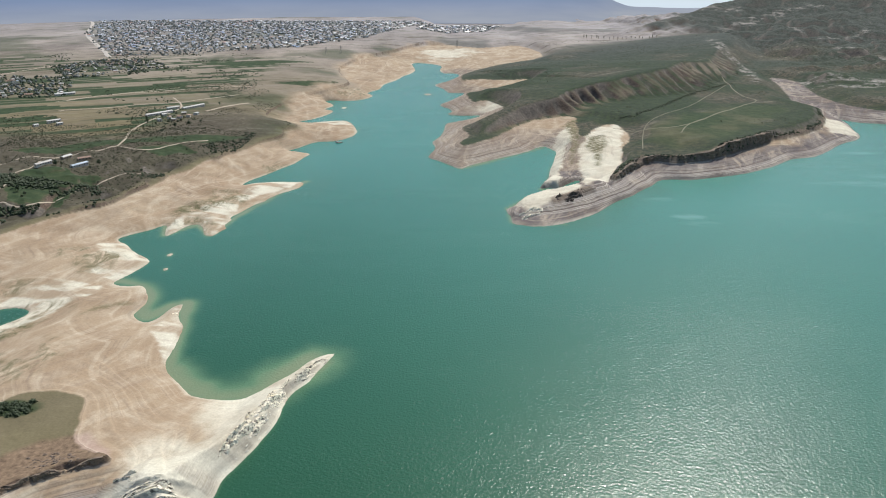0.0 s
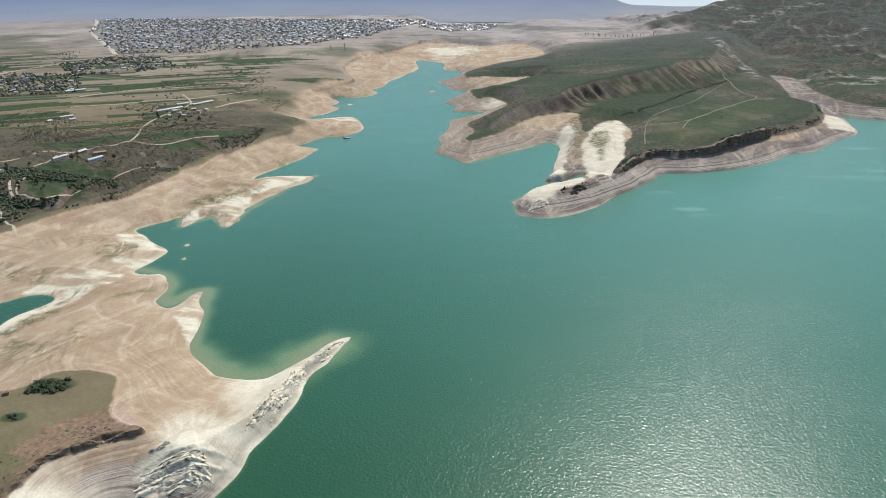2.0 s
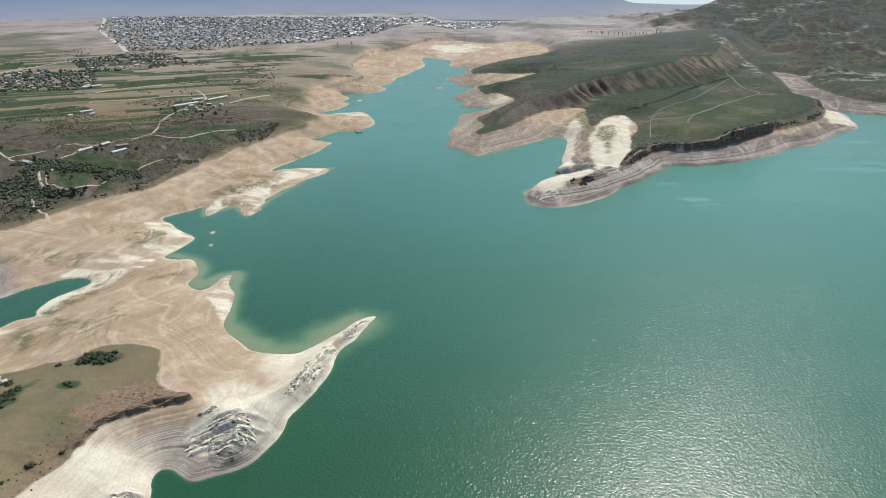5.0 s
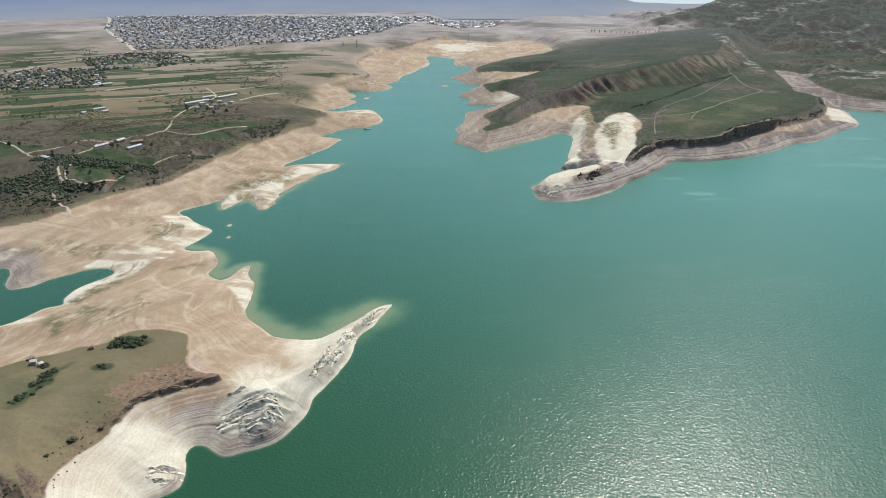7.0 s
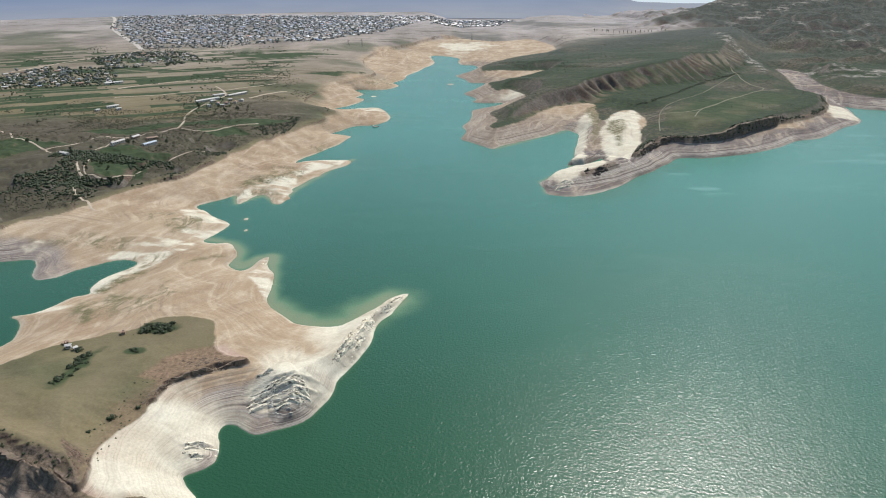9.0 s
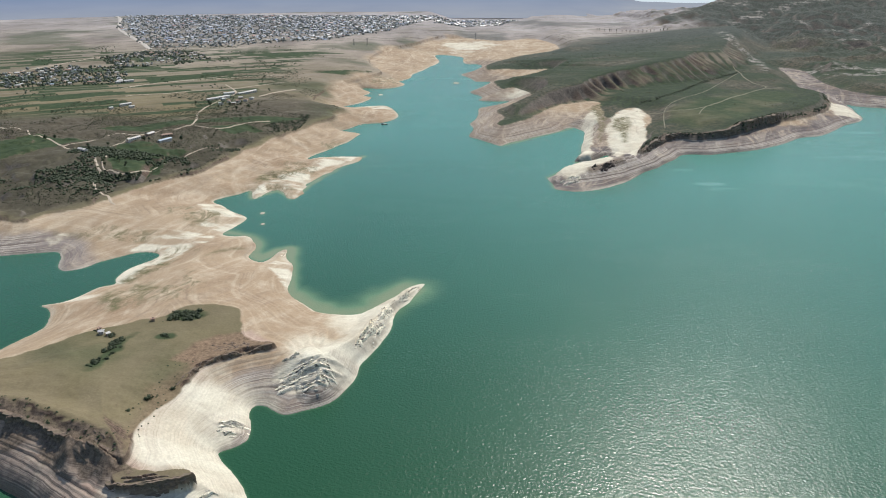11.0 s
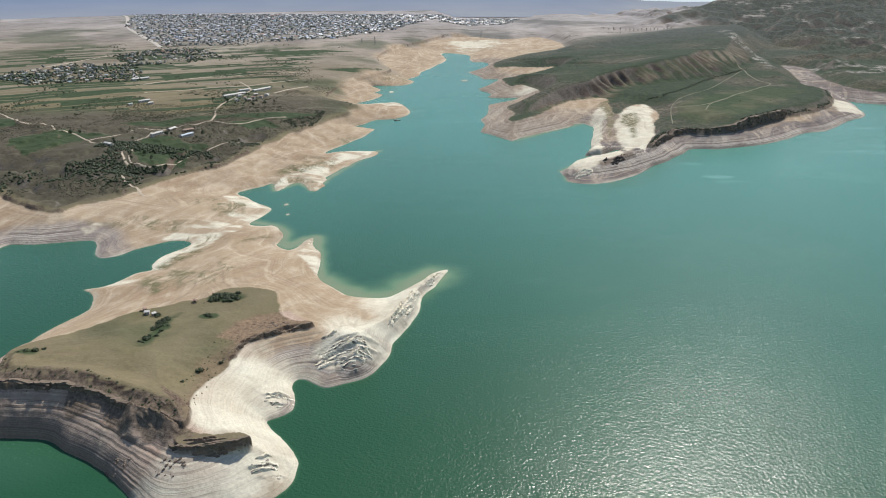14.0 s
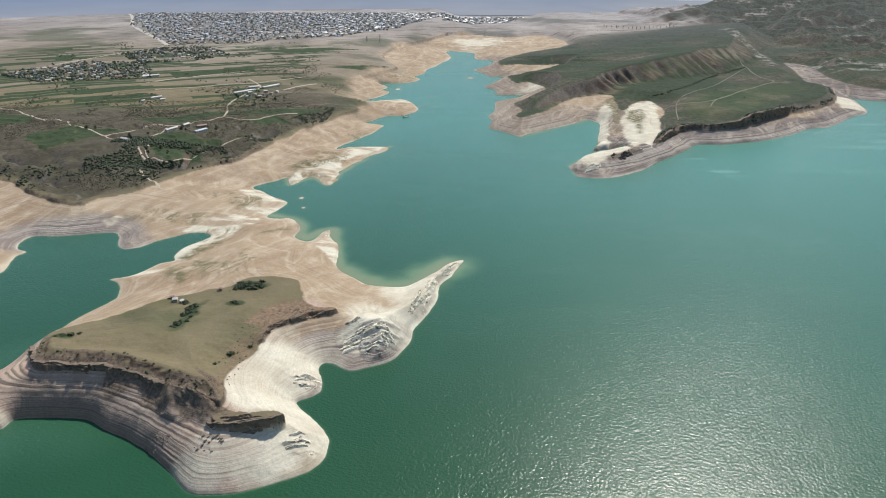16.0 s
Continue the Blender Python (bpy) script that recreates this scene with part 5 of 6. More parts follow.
# ---- farm buildings on the west shore ----
SHED = "long low farm shed with white sheet roof"
between("farm_shed", (-486, 754), (-478, 778), 4.4, 2.6, 0.9, PLASTER, TIN, 6, SHED, "shed", "farm sheds")
between("farm_shed", (-481, 800), (-477, 816), 5.2, 3.0, 1.2, MUDWALL, TIN, 3, "small mud-walled shed with white roof", "shed", "farm sheds")
between("farm_shed", (-451, 766), (-441, 789), 4.8, 2.8, 1.0, PLASTER, BLUE_TIN, 6, "long shed with pale blue sheet roof", "shed", "farm sheds")
between("farm_shed", (-461, 799), (-448, 810), 4.4, 2.6, 1.2, MUDWALL, RUST, 4, "mud-walled shed with rusty sheet roof", "shed", "farm sheds")
between("farm_shed", (-523, 707), (-508, 698), 4.4, 2.8, 0.9, PLASTER, TIN, 4, "white-roofed shed beside the dirt track", "shed", "farm sheds")
between("farm_shed", (-614, 994), (-600, 1012), 4.4, 2.6, 1.0, PLASTER, TIN, 5, SHED, "shed", "farm sheds")
between("farm_shed", (-621, 974), (-617, 981), 4.4, 2.8, 1.0, PLASTER, TIN, 2, "small white farm outbuilding", "shed", "farm sheds")
between("farm_shed", (-594, 986), (-588, 994), 4.4, 2.8, 1.0, PLASTER, TIN, 2, "small white farm outbuilding", "shed", "farm sheds")
between("farm_shed", (-735, 1220), (-707, 1251), 5.9, 3.0, 1.3, PLASTER, TIN, 7, SHED, "shed", "farm sheds")
between("farm_shed", (-495, 1055), (-464, 1102), 5.2, 2.8, 1.2, PLASTER, TIN, 9, SHED, "shed", "farm sheds")
between("farm_shed", (-485, 1116), (-468, 1134), 5.2, 2.8, 1.1, PLASTER, TIN, 5, SHED, "shed", "farm sheds")
between("farm_shed", (-463, 1123), (-438, 1169), 5.2, 2.8, 1.2, PLASTER, TIN, 8, SHED, "shed", "farm sheds")
for x, y in ((-465, 1071), (-453, 1056), (-448, 1088), (-436, 1060), (-431, 1077), (-456, 1029), (-443, 1039), (-425, 1095)):
    turn = rng.uniform(0, 90)
    between("outbuilding", (x, y), (x + 8 * math.cos(turn), y + 8 * math.sin(turn)), rng.uniform(5, 8), 2.8, 1.0, rng.choice((PLASTER, MUDWALL)), rng.choice((TIN, TIN, RUST)), 2, "small whitewashed outbuilding in the farmyard", "outbuilding", "farmyard outbuildings")
# the huts on the headland
between("hut", (-285, 291.5), (-281.5, 292.5), 2.6, 2.0, 0.6, PLASTER, TIN, 2, "small white hut on the grassy headland", "hut", "headland huts")
between("hut", (-278.5, 289), (-277, 291), 2.0, 1.8, 0.4, PLASTER, TIN, 1, "tiny white hut beside a bush", "hut", "headland huts")
between("hut", (-288, 296), (-287, 298), 1.8, 1.6, 0.4, MUDWALL, RUST, 1, "small rusty-roofed mud hut", "hut", "headland huts")
between("hut", (-258.5, 311), (-255.5, 312), 2.0, 1.6, 0.3, MUDWALL, RUST, 1, "small dark shelter on the turf edge", "hut", "headland huts")



def barge(x, y, turn):
    """A low moored work barge: hull, deck, two bollards and a small cabin."""
    top = tagged(new("barge"), "low grey work barge moored at the shore", "boat")
    bm = bmesh.new()
    ring = []
    for z, k in ((-0.4, 0.86), (0.9, 1.0)):
        ring.append([bm.verts.new((px * k, py * k, z)) for px, py in ((-5.5, -1.8), (4.0, -1.8), (5.8, -0.7), (5.8, 0.7), (4.0, 1.8), (-5.5, 1.8))])
    for k in range(6):
        bm.faces.new((ring[0][k], ring[0][(k + 1) % 6], ring[1][(k + 1) % 6], ring[1][k]))
    bm.faces.new(ring[0][::-1])
    bm.faces.new(ring[1])
    part("hull", bm, DARK, top)
    bm = bmesh.new()
    box(bm, -5.2, -1.6, 0.905, 4.2, 1.6, 1.0)
    part("deck", bm, GRAVEL, top)
    bm = bmesh.new()
    box(bm, -4.6, -1.1, 1.0, -2.4, 1.1, 2.7)
    part("cabin", bm, TIN, top)
    for px in (3.2, -5.0):
        bm = bmesh.new()
        bmesh.ops.create_cone(bm, cap_ends=True, segments=8, radius1=0.16, radius2=0.2, depth=0.5)
        bmesh.ops.translate(bm, verts=bm.verts, vec=(px, 1.2, 1.22))
        part("bollard", bm, RUST, top)
    top.matrix_basis = pose(x, y, 0, 0, 0, turn)


def power_mast(x, y, tall):
    """A tapered lattice mast with two crossarms."""
    top = tagged(new("power_mast"), "tall grey lattice power mast on the far plain", "pylon", "power masts on the plain")
    for sx, sy in ((-1, -1), (1, -1), (1, 1), (-1, 1)):
        bm = bmesh.new()
        bmesh.ops.create_cone(bm, cap_ends=True, segments=4, radius1=0.22, radius2=0.14, depth=1.0)
        for v in bm.verts:
            u = v.co.z + 0.5
            v.co = Vector((v.co.x + sx * (2.2 - 1.9 * u), v.co.y + sy * (2.2 - 1.9 * u), u * tall))
        part("leg", bm, STEEL, top)
    for k in range(5):
        bm = bmesh.new()
        w = 2.2 - 1.9 * (k + 1) / 6
        z = tall * (k + 1) / 6
        for a in range(4):
            c, s = math.cos(a * math.pi / 2), math.sin(a * math.pi / 2)
            n = len(bm.verts)
            box(bm, -w, w - 0.1, z - 0.1, w, w + 0.1, z + 0.1)
            bm.verts.ensure_lookup_table()
            for v in bm.verts[n:]:
                v.co = Vector((v.co.x * c - v.co.y * s, v.co.x * s + v.co.y * c, v.co.z))
        part("brace", bm, STEEL, top)
    for z, reach_out in ((0.78, 5.0), (0.93, 3.6)):
        bm = bmesh.new()
        box(bm, -reach_out, -0.16, z * tall, reach_out, 0.16, z * tall + 0.4)
        part("crossarm", bm, STEEL, top)
    top.matrix_basis = pose(x, y, height(x, y) - 0.3, 0, 0, 25)


STEEL = plain("dull_galvanised_steel", (0.20, 0.20, 0.20), 0.5, 0.2, 0.5, 0.6)
barge(-187, 1041, 14)
for x, y, tall in ((-354, 1991, 23), (-391, 1974, 17), (-33, 2358, 24)):
    power_mast(x, y, tall)

# ---- bushes on the headland ----
BUSH_MESHES = [bush_mesh("bush", 200 + k, s) for k, s in enumerate((0.55, 0.9, 1.4, 2.1))]
SPOTS = [(-247, 313), (-243, 318), (-240, 321), (-237, 322), (-234, 324), (-230, 320), (-227, 317), (-241, 314), (-235, 317), (-263, 280), (-262, 275), (-261, 268), (-263, 264), (-259, 257), (-258, 251), (-262, 246), (-264, 241), (-239, 288), (-235, 285), (-222, 203), (-217, 217), (-209, 229), (-214, 221), (-325, 229), (-321, 232), (-328, 226), (-330, 222), (-276, 292), (-274, 288), (-290, 296)]
bushes = 0


def add_bush(x, y, k):
    ob = new("bush", BUSH_MESHES[k])
    ob.matrix_basis = pose(x, y, height(x, y) - 0.25, 0, 0, rng.uniform(0, 360)) @ Matrix.Scale(rng.uniform(0.75, 1.25), 4)
    tagged(ob, "low dark green bush on dry turf", "bush", "bushes on the headland")


for x, y in SPOTS:
    add_bush(x, y, rng.choice((1, 2, 3, 3)))
    add_bush(x + rng.uniform(-3, 3), y + rng.uniform(-3, 3), rng.choice((0, 1, 2)))
for k in range(60):
    add_bush(rng.uniform(-246, -230), rng.uniform(313, 326), rng.choice((2, 3, 3)))
for k in range(36):
    u = rng.uniform(0, 1)
    add_bush(-266 + 4 * u + rng.uniform(-2.5, 2.5), 284 - 40 * u + rng.uniform(-2, 2), rng.choice((1, 2, 3)))
top_line = np.array(HEAD_CLIFF[1:], float)
for k in range(95):
    u = rng.uniform(0, len(top_line) - 1.01)
    q = top_line[int(u)] + (top_line[int(u) + 1] - top_line[int(u)]) * (u % 1)
    add_bush(q[0] + rng.uniform(-1, 3), q[1] + rng.uniform(2, 12), rng.choice((0, 0, 0, 1)))
for k in range(40):
    add_bush(rng.uniform(-222, -206), rng.uniform(175, 258), 0)

# ---- rocks: outcrops on the spits and fallen blocks under the cliffs ----
ROCKS_PALE = [rock_mesh("rock", 300 + k, 0.55 + 0.3 * k, 0.26 + 0.07 * k, 0.26 + 0.07 * k, PALE_ROCK) for k in range(4)]
ROCKS_BROWN = [rock_mesh("rock", 320 + k, 0.4 + 0.22 * k, 0.3 + 0.12 * k, 0.24 + 0.1 * k, BROWN_ROCK) for k in range(4)]


def outcrop(label, cx, cy, rx, ry, count, lie, meshes, spread=16):
    """Rocks scattered about a place, lying along the strata."""
    top = tagged(new("rock_outcrop"), label, "rocks")
    top.matrix_basis = pose(cx, cy, height(cx, cy))
    for _ in range(count):
        a, d = rng.uniform(0, 6.28), math.sqrt(rng.uniform(0, 1))
        x, y = cx + rx * d * math.cos(a), cy + ry * d * math.sin(a)
        z = height(x, y)
        if z < 0.1:
            continue
        ob = new("rock", rng.choice(meshes))
        ob.parent = top
        ob.matrix_basis = top.matrix_basis.inverted() @ pose(x, y, z - 0.12, rng.uniform(-14, 14), rng.uniform(-20, 20), lie + rng.uniform(-spread, spread)) @ Matrix.Scale(rng.uniform(0.5, 1.25), 4)


DARK_ROCK = plain("dark_brown_cliff_rock", (0.085, 0.066, 0.052), 0.92, 0.45, 0.5)
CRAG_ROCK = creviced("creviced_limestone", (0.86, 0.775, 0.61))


def crag(label, cx, cy, rx, ry, lie, period, rise, material, cell=0.36, seed=1):
    """An outcrop of tilted beds: steep broken edges on one side, smooth backs on the other."""
    nx, ny = int(2.4 * rx / cell), int(2.4 * ry / cell)
    a, b = np.meshgrid(np.linspace(-1.2 * rx, 1.2 * rx, nx), np.linspace(-1.2 * ry, 1.2 * ry, ny))
    c, s = math.cos(math.radians(lie)), math.sin(math.radians(lie))
    x, y = cx + a * c - b * s, cy + a * s + b * c
    warp = 0.55 * fbm(a * 0.6, b, 9.0, 3, seed) + 0.2 * fbm(a, b, 1.6, 2, seed + 9)
    u = b / period + warp
    bed = np.floor(u)
    frac = u - bed
    strength = np.clip(0.45 + 1.3 * fbm(a * 0.5 + 13 * bed, b * 0.2 + 7 * bed, 5.0, 3, seed + 20), 0.0, 1.1)
    tooth = np.where(frac < 0.14, frac / 0.14, (1 - frac) / 0.86) * strength
    rough = 0.5 * fbm(a, b, 1.3, 3, seed + 30) + 0.5 * fbm(a, b, 6.0, 3, seed + 40)
    inside_it = 1 - smooth(np.hypot(a / rx, b / ry) + 0.45 * fbm(a, b, 8.0, 3, seed + 50), 0.72, 1.0)
    ground = heights(x, y)
    z = ground - 0.45 + inside_it * (rise * tooth + rough * rise * 0.32 + 0.2)
    me = net_mesh("rock_outcrop", x, y, z, quad_any((inside_it > 0.02) & (ground > 0.15)), {})
    me.polygons.foreach_set("use_smooth", np.zeros(len(me.polygons), bool))
    me.materials.append(material)
    return tagged(new("rock_outcrop", me), label, "rocks")


def bedded(name):
    """Brown cliff rock in level beds, with rusty and dark stains."""
    m = Mat(name, 0.93)
    beds = m.noise(0.55, 4, m.scaled(m.pos, (0.12, 0.12, 1.6)), rough=0.65)
    grain = m.noise(0.8, 5, rough=0.7)
    col = m.mix(m.span(beds, 0.35, 0.65), (0.090, 0.068, 0.052), (0.235, 0.178, 0.130))
    col = m.mix(m.math("MULTIPLY", m.span(grain, 0.5, 0.7), 0.6), col, (0.30, 0.215, 0.150))
    col = m.mix(m.math("MULTIPLY", m.span(m.noise(0.18, 4), 0.5, 0.65), 0.45), col, (0.10, 0.098, 0.06))
    m.bump(grain, 0.8, 0.35)
    return m.colour(col)


CLIFF_ROCK = bedded("bedded_brown_cliff_rock")


def cliff_wall(label, line, outer, inner, step=0.55, size=1.0, seed=1, lean=1.6, levels=15):
    """A rock wall along a line: level beds broken into blocks, cracked, undercut at the foot."""
    p = spline(line, 14, closed=False)
    far = np.concatenate([[0], np.cumsum(np.hypot(*np.diff(p, axis=0).T))])
    s = np.arange(0, far[-1], step)
    x, y = np.interp(s, far, p[:, 0]), np.interp(s, far, p[:, 1])
    soft = np.hanning(2 * int(4 * size / step) + 3)
    tx, ty = (np.convolve(np.pad(np.gradient(v), len(soft) // 2, mode="edge"), soft / soft.sum(), "valid") for v in (x, y))
    tx, ty = tx / np.hypot(tx, ty), ty / np.hypot(tx, ty)
    foot = heights(x + ty * outer, y - tx * outer) - 0.7
    top = heights(x - ty * inner, y + tx * inner) + 0.2
    rise = np.maximum(top - foot, 0.3)
    u = np.linspace(0, 1, levels)[:, None]
    S = np.broadcast_to(s, (levels, len(s)))
    ends = smooth(s, 0, 6 * size) * smooth(far[-1] - s, 0, 6 * size)
    bed = np.floor(u * 5 + 0.9 * fbm(S / size, S * 0, 14, 2, seed))
    out = lean * (0.45 - u) - 0.9 * smooth(0.3 - u, 0, 0.3)
    out = out + 1.1 * (lattice(np.floor(S / (2.3 * size) + 0.37 * bed), bed, seed) - 0.5) + 0.9 * fbm(S / size + 31 * bed, S * 0 + 5 * bed, 3.0, 2, seed + 3)
    out = out + 1.5 * fbm(S / size, S * 0, 17, 3, seed + 5) - 1.3 * (1 - np.abs(fbm(S / size, 0.6 * u + S * 0, 6, 2, seed + 7))) ** 9
    out = out * size * ends
    X, Y = x + ty * out, y - tx * out
    Z = foot + rise * u + 0.25 * size * fbm(S, 9 * u + S * 0, 2.2, 2, seed + 11)
    back = inner + 2.0
    X, Y, Z = np.vstack([X, x - ty * back]), np.vstack([Y, y + tx * back]), np.vstack([Z, top - 0.6])
    me = net_mesh("cliff", X, Y, Z, quad_any(np.broadcast_to(rise > 1.3, X.shape)), {})
    me.polygons.foreach_set("use_smooth", np.zeros(len(me.polygons), bool))
    me.materials.append(CLIFF_ROCK)
    return tagged(new("cliff", me), label, "cliff")


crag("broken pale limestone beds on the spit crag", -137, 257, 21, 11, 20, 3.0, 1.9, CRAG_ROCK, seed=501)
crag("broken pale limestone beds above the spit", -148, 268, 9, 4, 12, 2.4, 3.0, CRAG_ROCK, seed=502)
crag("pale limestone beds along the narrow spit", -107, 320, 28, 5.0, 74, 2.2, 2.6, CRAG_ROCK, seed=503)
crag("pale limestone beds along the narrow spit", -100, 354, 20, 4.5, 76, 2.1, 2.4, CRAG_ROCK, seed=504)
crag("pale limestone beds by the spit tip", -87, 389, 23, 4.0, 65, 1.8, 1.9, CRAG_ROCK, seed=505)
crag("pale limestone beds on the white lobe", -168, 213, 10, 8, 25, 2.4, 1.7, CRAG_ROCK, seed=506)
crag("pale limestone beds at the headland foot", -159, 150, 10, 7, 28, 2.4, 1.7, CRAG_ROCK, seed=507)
crag("pale limestone beds at the knob tip", -209, 472, 9, 4, 65, 2.2, 1.2, CRAG_ROCK, seed=508)
crag("grey limestone beds at the far spit end", 80, 701, 22, 8, 30, 3.0, 2.2, CRAG_ROCK, 0.6, seed=509)
crag("dark crags along the far spit", 128, 739, 30, 6, 36, 4.0, 4.5, DARK_ROCK, 0.6, seed=510)
outcrop("fallen pale limestone blocks on the spit crag", -137, 254, 18, 11, 60, 18, ROCKS_PALE)
outcrop("fallen pale limestone blocks along the spit", -103, 325, 6, 34, 70, 70, ROCKS_PALE)
outcrop("brown blocks under the headland cliff", -203, 140, 8, 5, 30, 40, ROCKS_BROWN)
outcrop("brown boulders along the waterline", -240, 147, 14, 4, 60, -30, ROCKS_BROWN, 60)
outcrop("brown rocks on the cliff ledge", -190, 276, 14, 8, 90, 35, ROCKS_BROWN)
crag("broken brown rock buttress below the headland turf", -223, 168, 15, 8, -32, 3.0, 1.3, CLIFF_ROCK, seed=511)
crag("dark broken rock of the small flat-topped block", -191, 150.5, 13, 5, 14, 2.4, 1.5, CLIFF_ROCK, seed=512)
cliff_wall("dark broken rock face under the headland turf", HEAD_CLIFF[:7], 2.6, 3.4, seed=601, lean=0.9)
cliff_wall("dark rock face of the small flat-topped block", [(-208, 150), (-203, 147), (-186, 149.5), (-171, 155), (-168, 159)], 2.8, 2.4, seed=602, lean=0.4)
cliff_wall("dark rock ledge below the turf slope", [(-207, 232), *HEAD_LEDGE], 1.8, 2.0, size=0.7, seed=603)
cliff_wall("dark cliff of the green plateau above the banks", FULL_CLIFF[:11], 5.0, 6.0, 1.3, 1.8, 604, 0.7)

# ---- scrub on the slopes: too many to count ----
def joined(name, places, material, label, category, sub=1, jag=0.3, seed=5):
    """Many small foliage clumps in one mesh, made without bmesh for speed."""
    bm = bmesh.new()
    bmesh.ops.create_icosphere(bm, subdivisions=sub, radius=1.0)
    v = np.array([p.co[:] for p in bm.verts])
    f = np.array([[q.index for q in p.verts] for p in bm.faces])
    bm.free()
    r = np.random.RandomState(seed)
    n = len(places)
    p = np.array(places)
    co = v[None] * (1 + r.uniform(-jag, jag, (n, len(v), 1))) * p[:, 3][:, None, None]
    co[..., 2] *= r.uniform(0.6, 1.05, (n, 1))
    co += p[:, None, :3]
    faces = (f[None] + (np.arange(n) * len(v))[:, None, None]).reshape(-1, 3)
    me = bpy.data.meshes.new(name)
    me.from_pydata(co.reshape(-1, 3).tolist(), [], faces.tolist())
    me.materials.append(material)
    return tagged(new(name, me), label, category, kind="stuff")


def scatter(count, x0, x1, y0, y1, low, high, keep, seed):
    r = random.Random(seed)
    out = []
    while len(out) < count:
        x, y = r.uniform(x0, x1), r.uniform(y0, y1)
        z = height(x, y)
        if keep(x, y, z, r):
            s = r.uniform(low, high)
            out.append((x, y, z + 0.35 * s, s))
    return out


def patchy(x, y, size, seed):
    return float(fbm(np.array([x]), np.array([y]), size, 3, seed)[0])


def green_at(x, y):
    r, a = math.hypot(x - CENTRE[0], y - CENTRE[1]), math.degrees(math.atan2(x - CENTRE[0], y - CENTRE[1]))
    return green[int(np.interp(r, reach, np.arange(len(reach)))), int(np.interp(a, turns, np.arange(len(turns))))]


west_scrub = scatter(12500, -900, -300, 540, 1000, 0.3, 0.85, lambda x, y, z, r: z > 19.5 and patchy(x, y, 80, 131) + r.uniform(-0.25, 0.25) > 0.08 and green_at(x, y) < 0.9, 11)
joined("scrub", west_scrub, SCRUB_LEAF, "dusty grey-green scrub dotting the dry slopes", "scrub")
farm_scrub = scatter(2600, -700, -270, 850, 1400, 0.4, 1.1, lambda x, y, z, r: z > 19 and patchy(x, y, 110, 133) > 0.08, 13)
joined("scrub", farm_scrub, SCRUB_LEAF, "dusty scrub round the farm fields", "scrub")
east_scrub = scatter(2400, 0, 1300, 960, 2400, 0.4, 1.2, lambda x, y, z, r: z > 27 and patchy(x, y, 120, 137) + r.uniform(-0.25, 0.25) > 0.05, 17)
joined("scrub", east_scrub, SCRUB_LEAF, "dark scrub on the green ridge", "scrub")
CLIFF_LINE = np.array(FULL_CLIFF[:16], float)
cliff_scrub = scatter(420, 170, 660, 780, 1300, 0.7, 1.7, lambda x, y, z, r: z > 17.5 and to_segments(np.array([x]), np.array([y]), CLIFF_LINE[:-1], CLIFF_LINE[1:])[0][0] < 9 and patchy(x, y, 40, 139) > -0.1, 19)
joined("scrub", cliff_scrub, LEAF, "dark bushes along the plateau edge", "scrub")

farm_thicket = scatter(1700, -530, -375, 600, 725, 0.7, 2.0, lambda x, y, z, r: z > 19 and patchy(x, y, 45, 143) + r.uniform(-0.2, 0.2) > 0.05, 43)
joined("thicket", farm_thicket, LEAF, "dark thicket below the farm terraces", "thicket", jag=0.35)
edge_thicket = scatter(700, -640, -300, 540, 1000, 0.7, 1.8, lambda x, y, z, r: 18.5 < z < 25 and patchy(x, y, 60, 145) + r.uniform(-0.15, 0.15) > 0.2, 47)
joined("thicket", edge_thicket, LEAF, "dark bushes along the old waterline", "thicket", jag=0.35)
STREAM = np.array([(252, 1134), (279, 1132), (328, 1181), (391, 1275), (445, 1353), (498, 1420), (550, 1480)], float)
stream_scrub = scatter(260, 240, 560, 1120, 1490, 0.7, 1.7, lambda x, y, z, r: to_segments(np.array([x]), np.array([y]), STREAM[:-1], STREAM[1:])[0][0] < 4.5, 41)
joined("scrub", stream_scrub, LEAF, "dark bushes along a dry stream bed", "scrub")

# ---- trees by the farms and in rows ----
TREES = [tree_thing("tree", 400 + k, 6 + k, 2.4 + 0.3 * k, "round dark green tree among the fields") for k in range(3)]
SLIM = tree_thing("tree", 410, 11, 1.8, "slim dark tree in a row on the plain", slim=True)
TREE_SPOTS = [(-470, 690), (-462, 684), (-458, 700), (-450, 676), (-475, 672), (-468, 662), (-446, 665), (-440, 640), (-452, 632), (-462, 636), (-430, 642), (-424, 655), (-432, 775), (-428, 788), (-470, 770), (-466, 776), (-512, 712), (-520, 724), (-500, 735), (-600, 765), (-590, 770), (-455, 1010), (-440, 1020), (-425, 1030), (-410, 1045), (-405, 1010), (-470, 1015), (-395, 1030), (-420, 995), (-480, 1035), (-500, 1030)]
for k, (x, y) in enumerate(TREE_SPOTS):
    m = at_ground(x, y, rng.uniform(0, 360), 0.2, rng.uniform(0.7, 1.1))
    if k < 3:
        TREES[k].matrix_basis = m
    else:
        copy_thing(TREES[k % 3], m)
for k in range(18):
    x, y = 400 + 14 * k + rng.uniform(-5, 5), 2495 - 4 * k + rng.uniform(-8, 8)
    m = at_ground(x, y, rng.uniform(0, 360), 0.2, rng.uniform(0.7, 1.15))
    if k == 0:
        SLIM.matrix_basis = m
    else:
        copy_thing(SLIM, m)

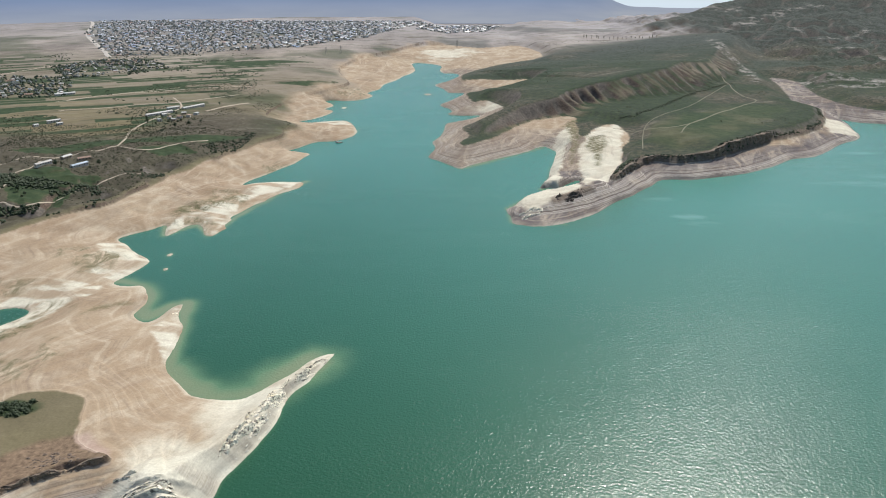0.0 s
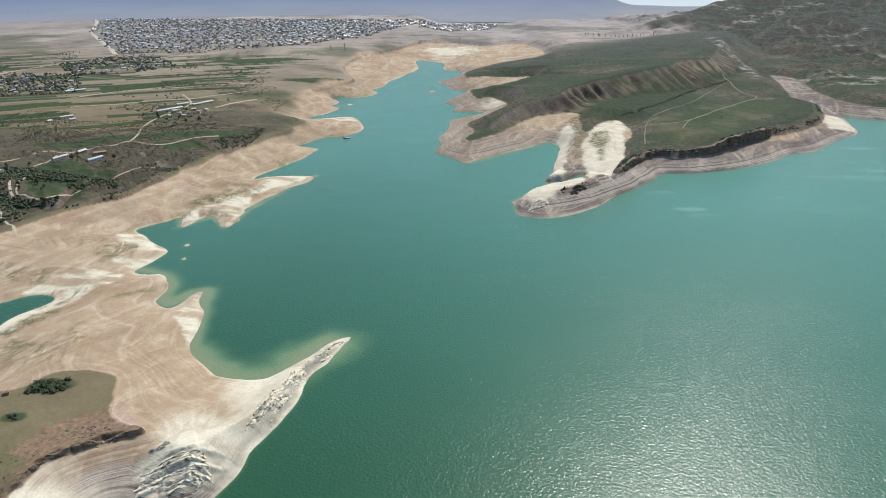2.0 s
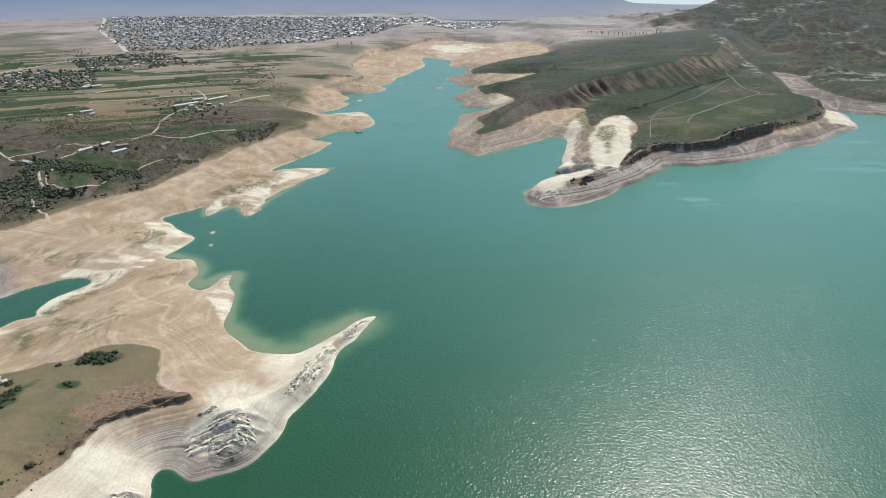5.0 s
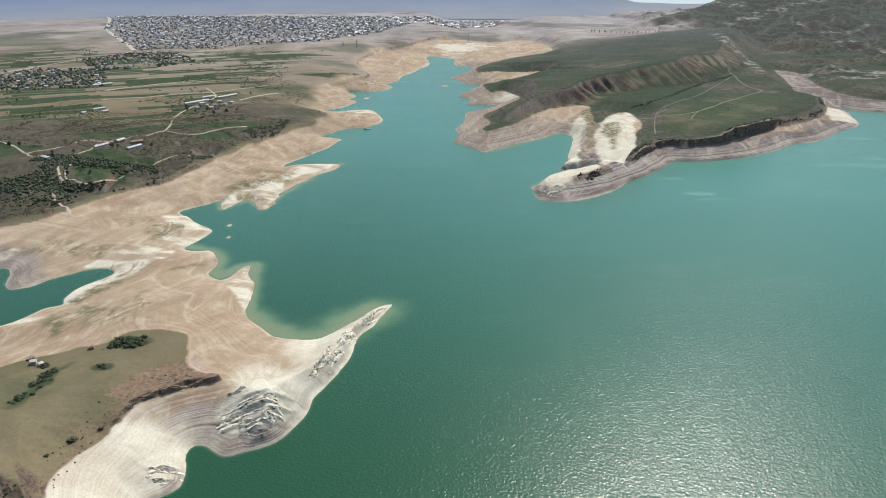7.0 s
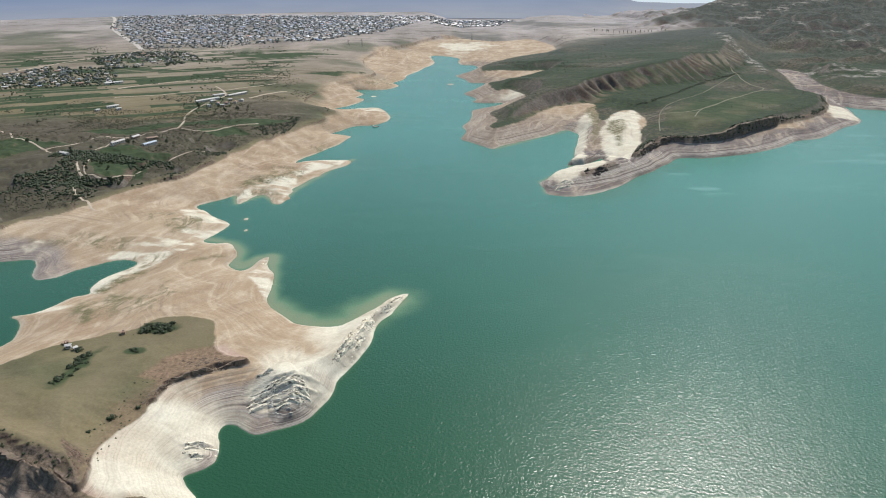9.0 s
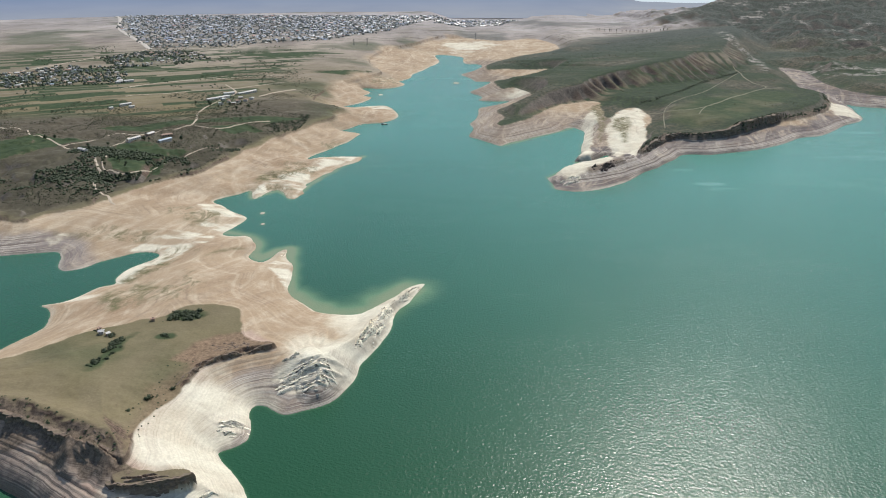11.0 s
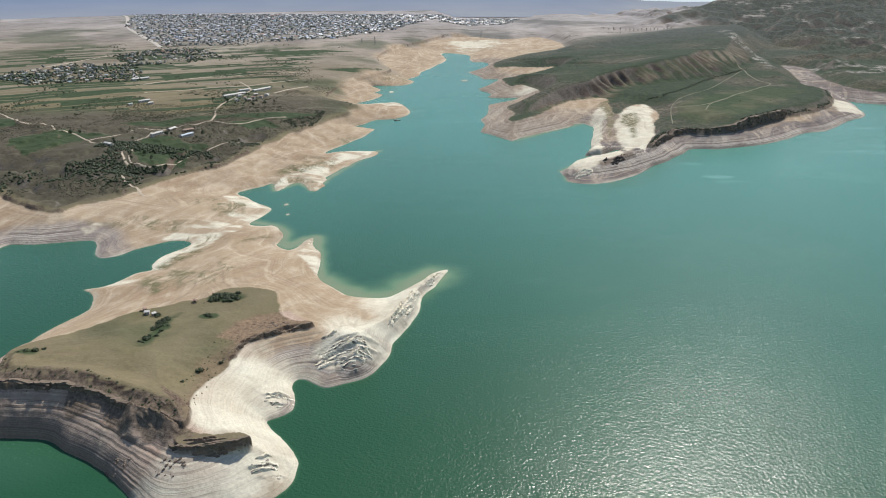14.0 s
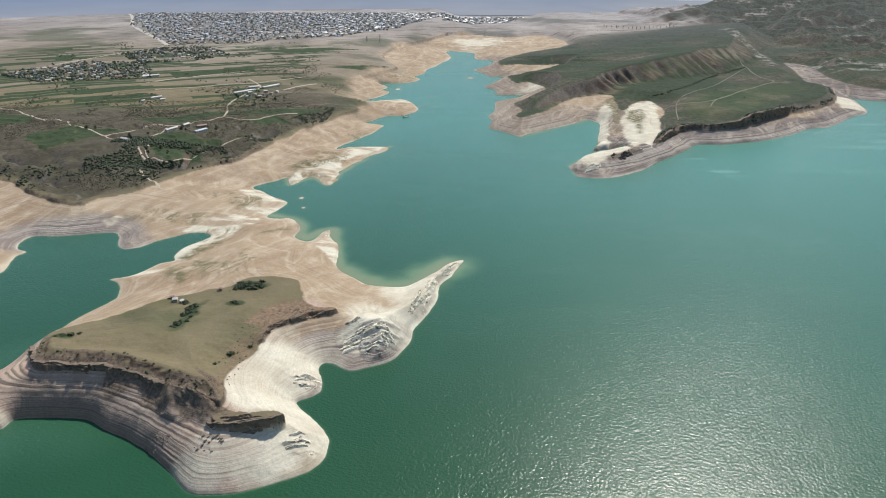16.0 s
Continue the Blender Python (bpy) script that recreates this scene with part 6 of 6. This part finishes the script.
# ---- the town on the plain ----
def town_places():
    out = []
    r = random.Random(23)
    for t, ring in enumerate(TOWNS):
        ring = np.array(ring, float)
        lo, hi = ring.min(0), ring.max(0)
        step = 18.0 if t in (0, 3) else 22.0
        c, s = math.cos(0.5), math.sin(0.5)
        for i in range(-180, 180):
            for j in range(-180, 180):
                gx = i * step + (8 if i % 4 == 0 else 0)
                gy = j * step * 0.95
                x, y = (lo[0] + hi[0]) / 2 + gx * c - gy * s, (lo[1] + hi[1]) / 2 + gx * s + gy * c
                x, y = x + r.uniform(-9, 9), y + r.uniform(-9, 9)
                fill = (0.52 if t in (0, 3) else 0.60) * (0.75 + 0.5 * lattice(np.array([math.floor(x / 70)]), np.array([math.floor(y / 110)]), 5)[0])
                if lo[0] < x < hi[0] and lo[1] < y < hi[1] and r.random() < fill and inside(np.array([x]), np.array([y]), ring)[0]:
                    out.append((x, y, math.degrees(0.5) + 90 * (math.floor(x / 90) + math.floor(y / 130)) + (90 if r.random() < 0.3 else 0) + r.uniform(-14, 14), r.uniform(0.5, 0.85)))
    return sorted(out, key=lambda p: math.hypot(p[0], p[1]))


places = town_places()
HOUSES = []
for k, (w, l, h) in enumerate(((8, 12, 3.2), (9, 14, 3.4), (7, 10, 3.0), (8, 17, 3.2), (10, 12, 5.8))):
    HOUSES.append(building("house", w, l, h, 1.9, (PLASTER, MUDWALL, PLASTER, MUDWALL, PLASTER)[k], (TIN, TIN, BLUE_TIN, RUST, TIN)[k], 2, "low plastered house with sheet-metal gable roof", "house", "houses of the town"))
for k, (x, y, turn, size) in enumerate(places[:230]):
    m = at_ground(x, y, turn, 0.1, size)
    if k < len(HOUSES):
        HOUSES[k].matrix_basis = m
    else:
        copy_thing(HOUSES[rng.choice((0, 0, 1, 1, 2, 3, 4))], m)


def far_houses(some):
    verts, faces, kinds = [], [], []
    r = random.Random(29)
    for x, y, turn, size in some:
        z = height(x, y)
        a = math.radians(turn)
        c, s = math.cos(a), math.sin(a)
        w, l, h, g = r.uniform(3.5, 5) * size, r.uniform(5, 8) * size, r.uniform(3, 4) * size, r.uniform(1.5, 2.4) * size
        n = len(verts)
        for px, py, pz in ((-w, -l, -1), (w, -l, -1), (w, l, -1), (-w, l, -1), (-w, -l, h), (w, -l, h), (w, l, h), (-w, l, h), (0, -l, h + g), (0, l, h + g)):
            verts.append((x + px * c - py * s, y + px * s + py * c, z + pz))
        faces += [tuple(n + k for k in f) for f in ((0, 1, 5, 8, 4), (2, 3, 7, 9, 6), (1, 2, 6, 5), (3, 0, 4, 7))]
        kinds += [0] * 4
        n = len(verts)
        w, l = w + 0.5, l + 0.5
        for px, py, pz in ((-w, -l, h - 0.1), (w, -l, h - 0.1), (w, l, h - 0.1), (-w, l, h - 0.1), (0, -l, h + g + 0.2), (0, l, h + g + 0.2)):
            verts.append((x + px * c - py * s, y + px * s + py * c, z + pz))
        faces += [tuple(n + k for k in f) for f in ((1, 2, 5, 4), (3, 0, 4, 5), (0, 1, 4), (2, 3, 5), (3, 2, 1, 0))]
        kinds += [1] * 5
    me = bpy.data.meshes.new("town_houses")
    me.from_pydata(verts, [], faces)
    me.materials.append(PLASTER)
    me.materials.append(TOWN_ROOF)
    me.polygons.foreach_set("material_index", kinds)
    return tagged(new("town_houses", me), "crowded low houses with pale metal roofs", "houses", kind="stuff")


far_houses(places[230:])
r_town = random.Random(31)
town_trees = []
for x, y, _, _ in places:
    for _ in range(r_town.choice((1, 2, 2, 3))):
        px, py, s = x + r_town.uniform(-19, 19), y + r_town.uniform(-19, 19), r_town.uniform(1.5, 4.0)
        town_trees.append((px, py, height(px, py) + 0.8 * s, s))
joined("town_trees", town_trees, HAZED_LEAF, "garden trees paled for haze between the town houses", "trees", jag=0.35)
belt_trees = []
for ring in TOWNS[1:3]:
    ring = np.array(ring, float)
    lo, hi = ring.min(0) - 40, ring.max(0) + 40
    for _ in range(1500):
        x, y = r_town.uniform(lo[0], hi[0]), r_town.uniform(lo[1], hi[1])
        if patchy(x, y, 90, 147) > -0.15 and inside(np.array([x]), np.array([y]), (ring - ring.mean(0)) * 1.08 + ring.mean(0))[0]:
            k = r_town.uniform(1.2, 3.0)
            belt_trees.append((x, y, height(x, y) + 0.6 * k, k))
joined("orchard_trees", belt_trees, ORCHARD_LEAF, "dark orchard trees among the village houses", "trees", jag=0.35)
hedges = scatter(1100, -1100, -420, 950, 1900, 0.8, 1.9, lambda x, y, z, r: patchy(x, y, 60, 141) > 0.25, 37)
joined("hedge_trees", hedges, ORCHARD_LEAF, "dark trees and hedges between plain fields", "trees", jag=0.35)
